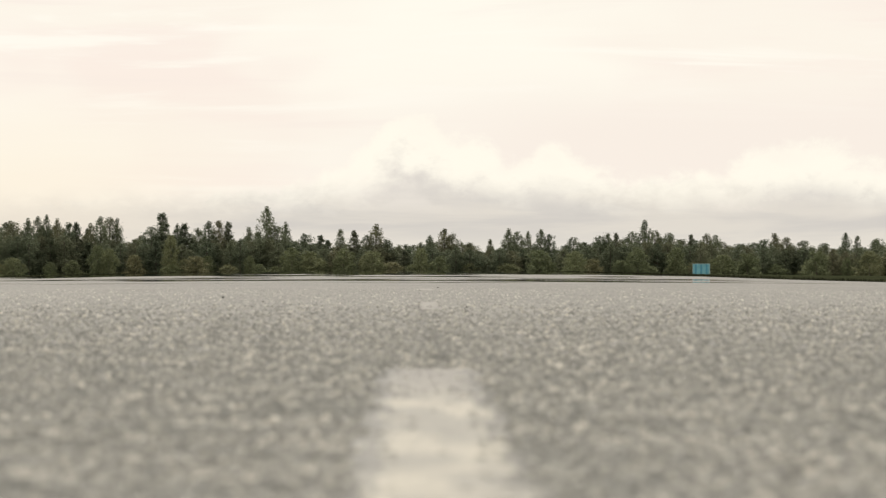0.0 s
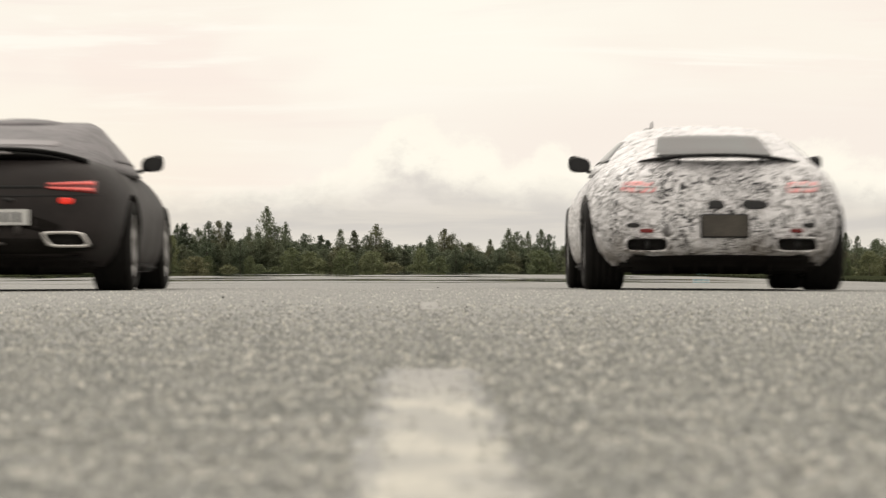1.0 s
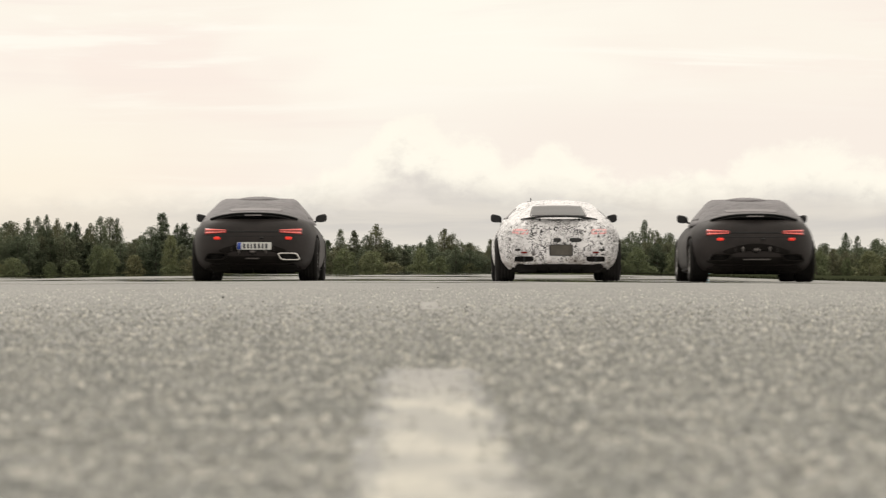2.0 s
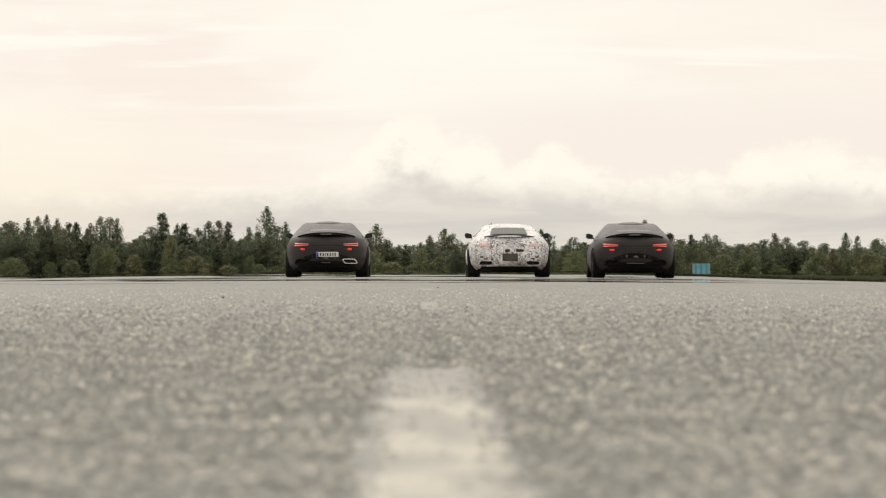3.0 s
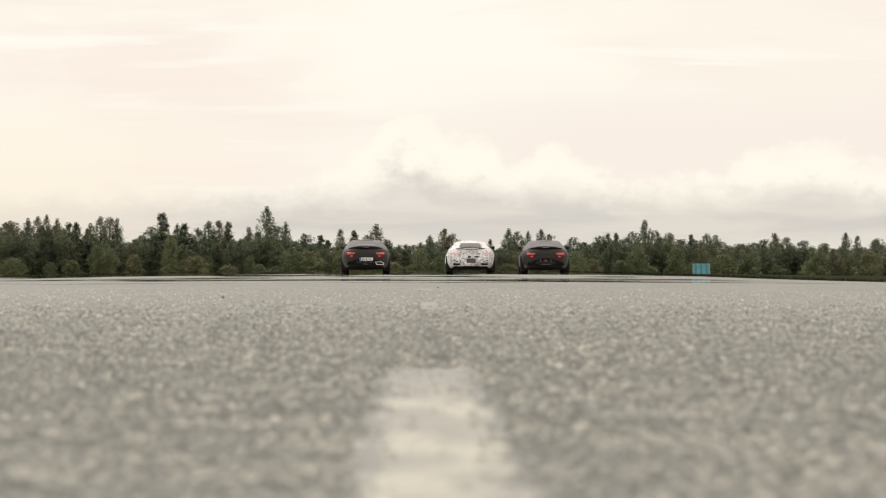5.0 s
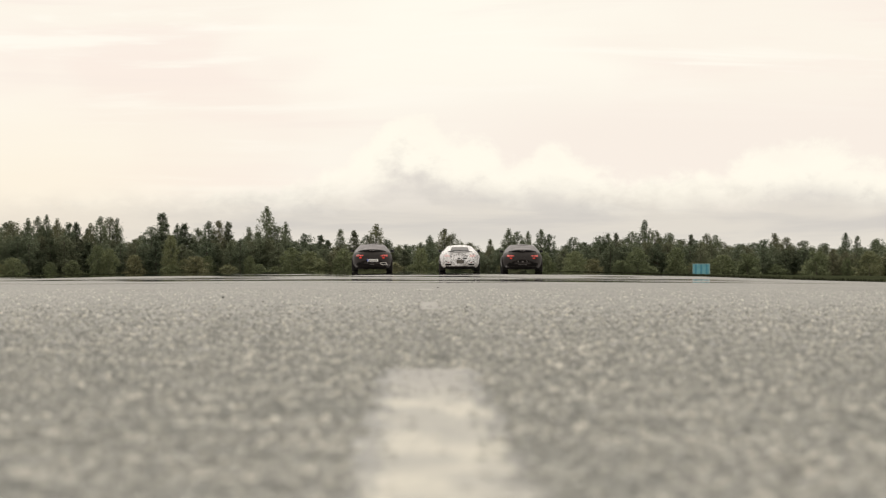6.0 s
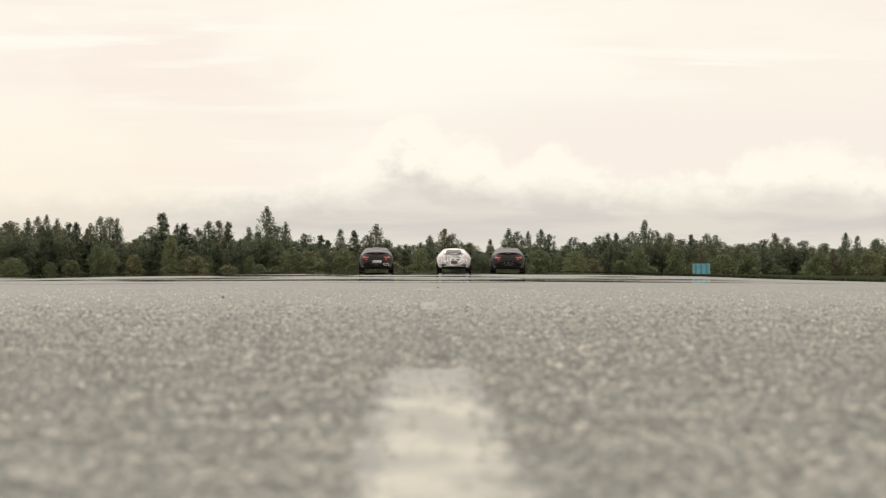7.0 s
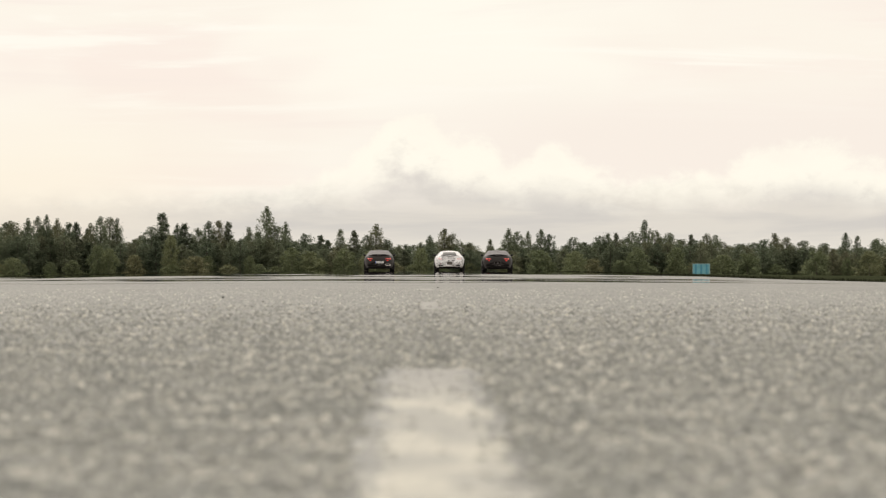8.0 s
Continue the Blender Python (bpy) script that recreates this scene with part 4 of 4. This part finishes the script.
    if white:
        for s in (-1, 1):
            part("strut", block(0.022, 0.07, 0.075, (s * 0.30, -0.70, 0.925), 0.006), TRIM, sp)
    if not white:
        part("edge_strip", spoiler_bm(1.30, 0.995, 0.085, -0.60), TRIM, sp, "black underside of the lip")
    if not white:
        part("third_light", block(0.26, 0.014, 0.016, (0, -0.755, 1.005), 0.004), plain("grey_lamp_lens", (0.35, 0.33, 0.33), 0.3), sp, "thin pale grey lamp strip")
    if white:
        number_plate(car, 0.02, 0.47, 0.335, 0.155, True)
        for x, w in ((-0.04, 0.12), (0.24, 0.19)):
            part("camera_opening", lay_on(tree, pad(x, 0.625, w, 0.065, 0.8), 10, 6, 0.006), TRIM, car, "dark rounded opening in the foil")
        for s in (-1, 1):
            tip = exhaust(car, s * 0.545, 0.335, 0.335, 0.115, CAMO, "flat twin outlet framed in swirled foil", 0.90, 0.004)
            part("divider", block(0.03, 0.03, 0.075, (s * 0.545, -0.935, 0.335), 0.008), TRIM, tip, "dark bar between the twin pipes")
    else:
        plated = kind == "plated"
        # black sheet: the shade of the hollow round the plate put into colour
        part("tail_recess", lay_on(tree, pad(0, 0.465, 1.02, 0.11, 0.7, arch=0.07), 30, 8, 0.003), UNDER, car, "black sheet painted as the shade of the plate hollow")
        # black sheet that darkens the lower bumper round the outlets
        part("lower_bumper", lay_on(tree, pad(0, 0.325, 1.5, 0.115, 0.5), 30, 6, 0.003), UNDER, car, "black sheet laid over the lower bumper")
        if plated:
            number_plate(car, 0.03, 0.535, 0.52, 0.115, False)
        metal = plain("grey_bare_bracket", (0.12, 0.11, 0.105), 0.45, 0.4)
        low = 0.445 if plated else 0.49
        part("tow_eye_cover", join(block(0.13, 0.05, 0.075, (0, -0.94, low), 0.025), drum(-0.03, 0.03, -0.968, low, 0.02, 12)), metal, car, "greyish cover under the plate")
        for s in (-1, 1):
            part("hook", block(0.035, 0.05, 0.095, (s * 0.205, -0.935, low + 0.01), 0.012), metal, car, "grey upright hook")
        part("lower_bar", block(0.22 if plated else 0.42, 0.03, 0.022, (0, -0.935, 0.345), 0.008), metal, car, "thin grey bar")
        part("lid_button", block(0.07, 0.02, 0.03, (0.14 if plated else 0.1, -0.925, 0.66), 0.008), TRIM, car)
        for s in (-1, 1):
            lit = plated and s > 0
            exhaust(car, s * 0.555, 0.375, 0.315, 0.118, CHROME if lit else UNDER, "bright metal outlet frame" if lit else "black outlet frame")
        part("roof_bulge", join(bulge_bm()), CLOTH, car, "raised lump under the cloth cover")
        # the thin highlight over the covered rear window, painted as a paler strip
        part("cloth_fold", lay_on(tree_c, pad(0.0, 1.095, 0.84, 0.05, 0.5, arch=0.012), 20, 4, 0.003),
             plain("pale_grey_highlight", (0.19, 0.175, 0.18), 0.5), car, "pale strip painted as a highlight across the covered rear window")
    # glass
    if white:
        def rear_glass(u, v):
            z = 1.078 + v * 0.085
            return u * (0.415 - 0.03 * v) * (1 - 0.04 * abs(v) ** 6), z + 0.010 * (1 - u * u)
        part("rear_window", lay_on(tree_c, rear_glass, 24, 10, 0.006), GLASS, car, "dark tinted rear window")
        part("roof_aerial", join(block(0.13, 0.16, 0.04, (-0.39, 0.92, 1.225), 0.012), drum(-0.385, -0.375, 0.92, 1.235, 0.012, 8),
                                 block(0.014, 0.014, 0.06, (-0.385, 0.92, 1.27), 0.004)), TRIM, car, "small black aerial on the roof edge")
        part("screen_wiper_arm", block(0.5, 0.012, 0.012, (0.02, -0.42, 1.0), 0.004), TRIM, car)
    for side, s in (("left", -1), ("right", 1)):
        def pane(u, v, s=s):
            z = 1.045 + v * 0.085
            return 0.92 + u * (0.62 - 0.16 * v) + 0.02 * v, z
        part("side_window", lay_on(tree_c, pane, 20, 6, 0.005, side), GLASS if white else CLOTH, car, "dark tinted side window" if white else "")
        mirror(car, s, TRIM, 0.915 if white else 0.945, 0.985 if white else 0.99)
        gap = lay_on(tree, lambda u, v: (0.35 + 0.004 * u, 0.58 + 0.28 * v), 1, 14, 0.0015, side)
        part("door_gap", gap, SEAM, car)
        part("side_skirt", block(0.05, 1.6, 0.06, (s * 0.895, 1.3, 0.18), 0.02), UNDER, car)
    return car


def bulge_bm():
    layers = []
    for f, z in ((1.0, 1.24), (0.8, 1.282), (0.45, 1.310), (0.18, 1.322)):
        layers.append([(oval(math.tau * (k + 0.5) / 48, 2.6)[0] * 0.47 * f, 0.95 + oval(math.tau * (k + 0.5) / 48, 2.6)[1] * 0.38 * f, z) for k in range(48)])
    return stack(layers, 48)


CARS = [build_car("plated"), build_car("white"), build_car("bare")]


# ---- what moves ----
SPEED = 29.38
GAIN = ([0.0, 0.5, 1.0, 1.5, 3.0, 8.0], [0.0, 0.0, 0.75, 0.5, 0.0, 0.0])
LANES = {
    "dark_left": [(0.0, -3.4), (0.8, -3.18), (1.0, -3.03), (1.2, -2.90), (1.7, -2.61), (2.8, -2.13), (3.5, -2.03), (4.5, -1.97), (5.8, -2.10), (7.0, -2.25), (8.0, -2.41)],
    "white": [(0.0, 2.32), (0.5, 2.28), (1.0, 2.17), (1.3, 2.15), (1.7, 2.175), (2.8, 2.14), (4.5, 2.15), (5.8, 2.02), (8.0, 2.05)],
    "dark_right": [(0.0, 5.35), (1.2, 5.25), (1.7, 5.17), (3.5, 5.02), (4.5, 5.08), (5.8, 4.97), (8.0, 5.1)],
}


def drive(car, lane, gain):
    """Rolls a car down the strip at a nearly even speed, its rear axle's path given by lane."""
    ts, xs = zip(*lane)

    def x_at(t):
        return float(np.mean([np.interp(t + k, ts, xs) for k in (-0.2, -0.1, 0.0, 0.1, 0.2)]))

    rows = []
    for k in range(33):
        t = k * 0.25
        even = 130.0 + SPEED * (t - 4.5)
        y = even + gain * float(np.mean([np.interp(t + d, *GAIN) for d in (-0.25, 0.0, 0.25)]))
        x = x_at(t) * y / even if even > 5 else x_at(t)
        z, ahead = road_z(x, y), road_z(x, y + 2.63)
        yaw = -math.degrees((x_at(t + 0.1) - x_at(t - 0.1)) / (0.2 * SPEED))
        rows.append((t, pose(x, y, z, math.degrees((ahead - z) / 2.63), 0, yaw)))
    walk(car, rows)
    for wheel in car.children:
        if "wheel" in wheel.name:
            at = wheel.location.copy()
            walk(wheel, [(k * 0.1, pose(at.x, at.y, at.z, -63.0 * k)) for k in range(81)])


def motions():
    for car, lane, gain in zip(CARS, LANES.values(), (0.35, 0.6, 0.5)):
        drive(car, lane, gain)


motions()
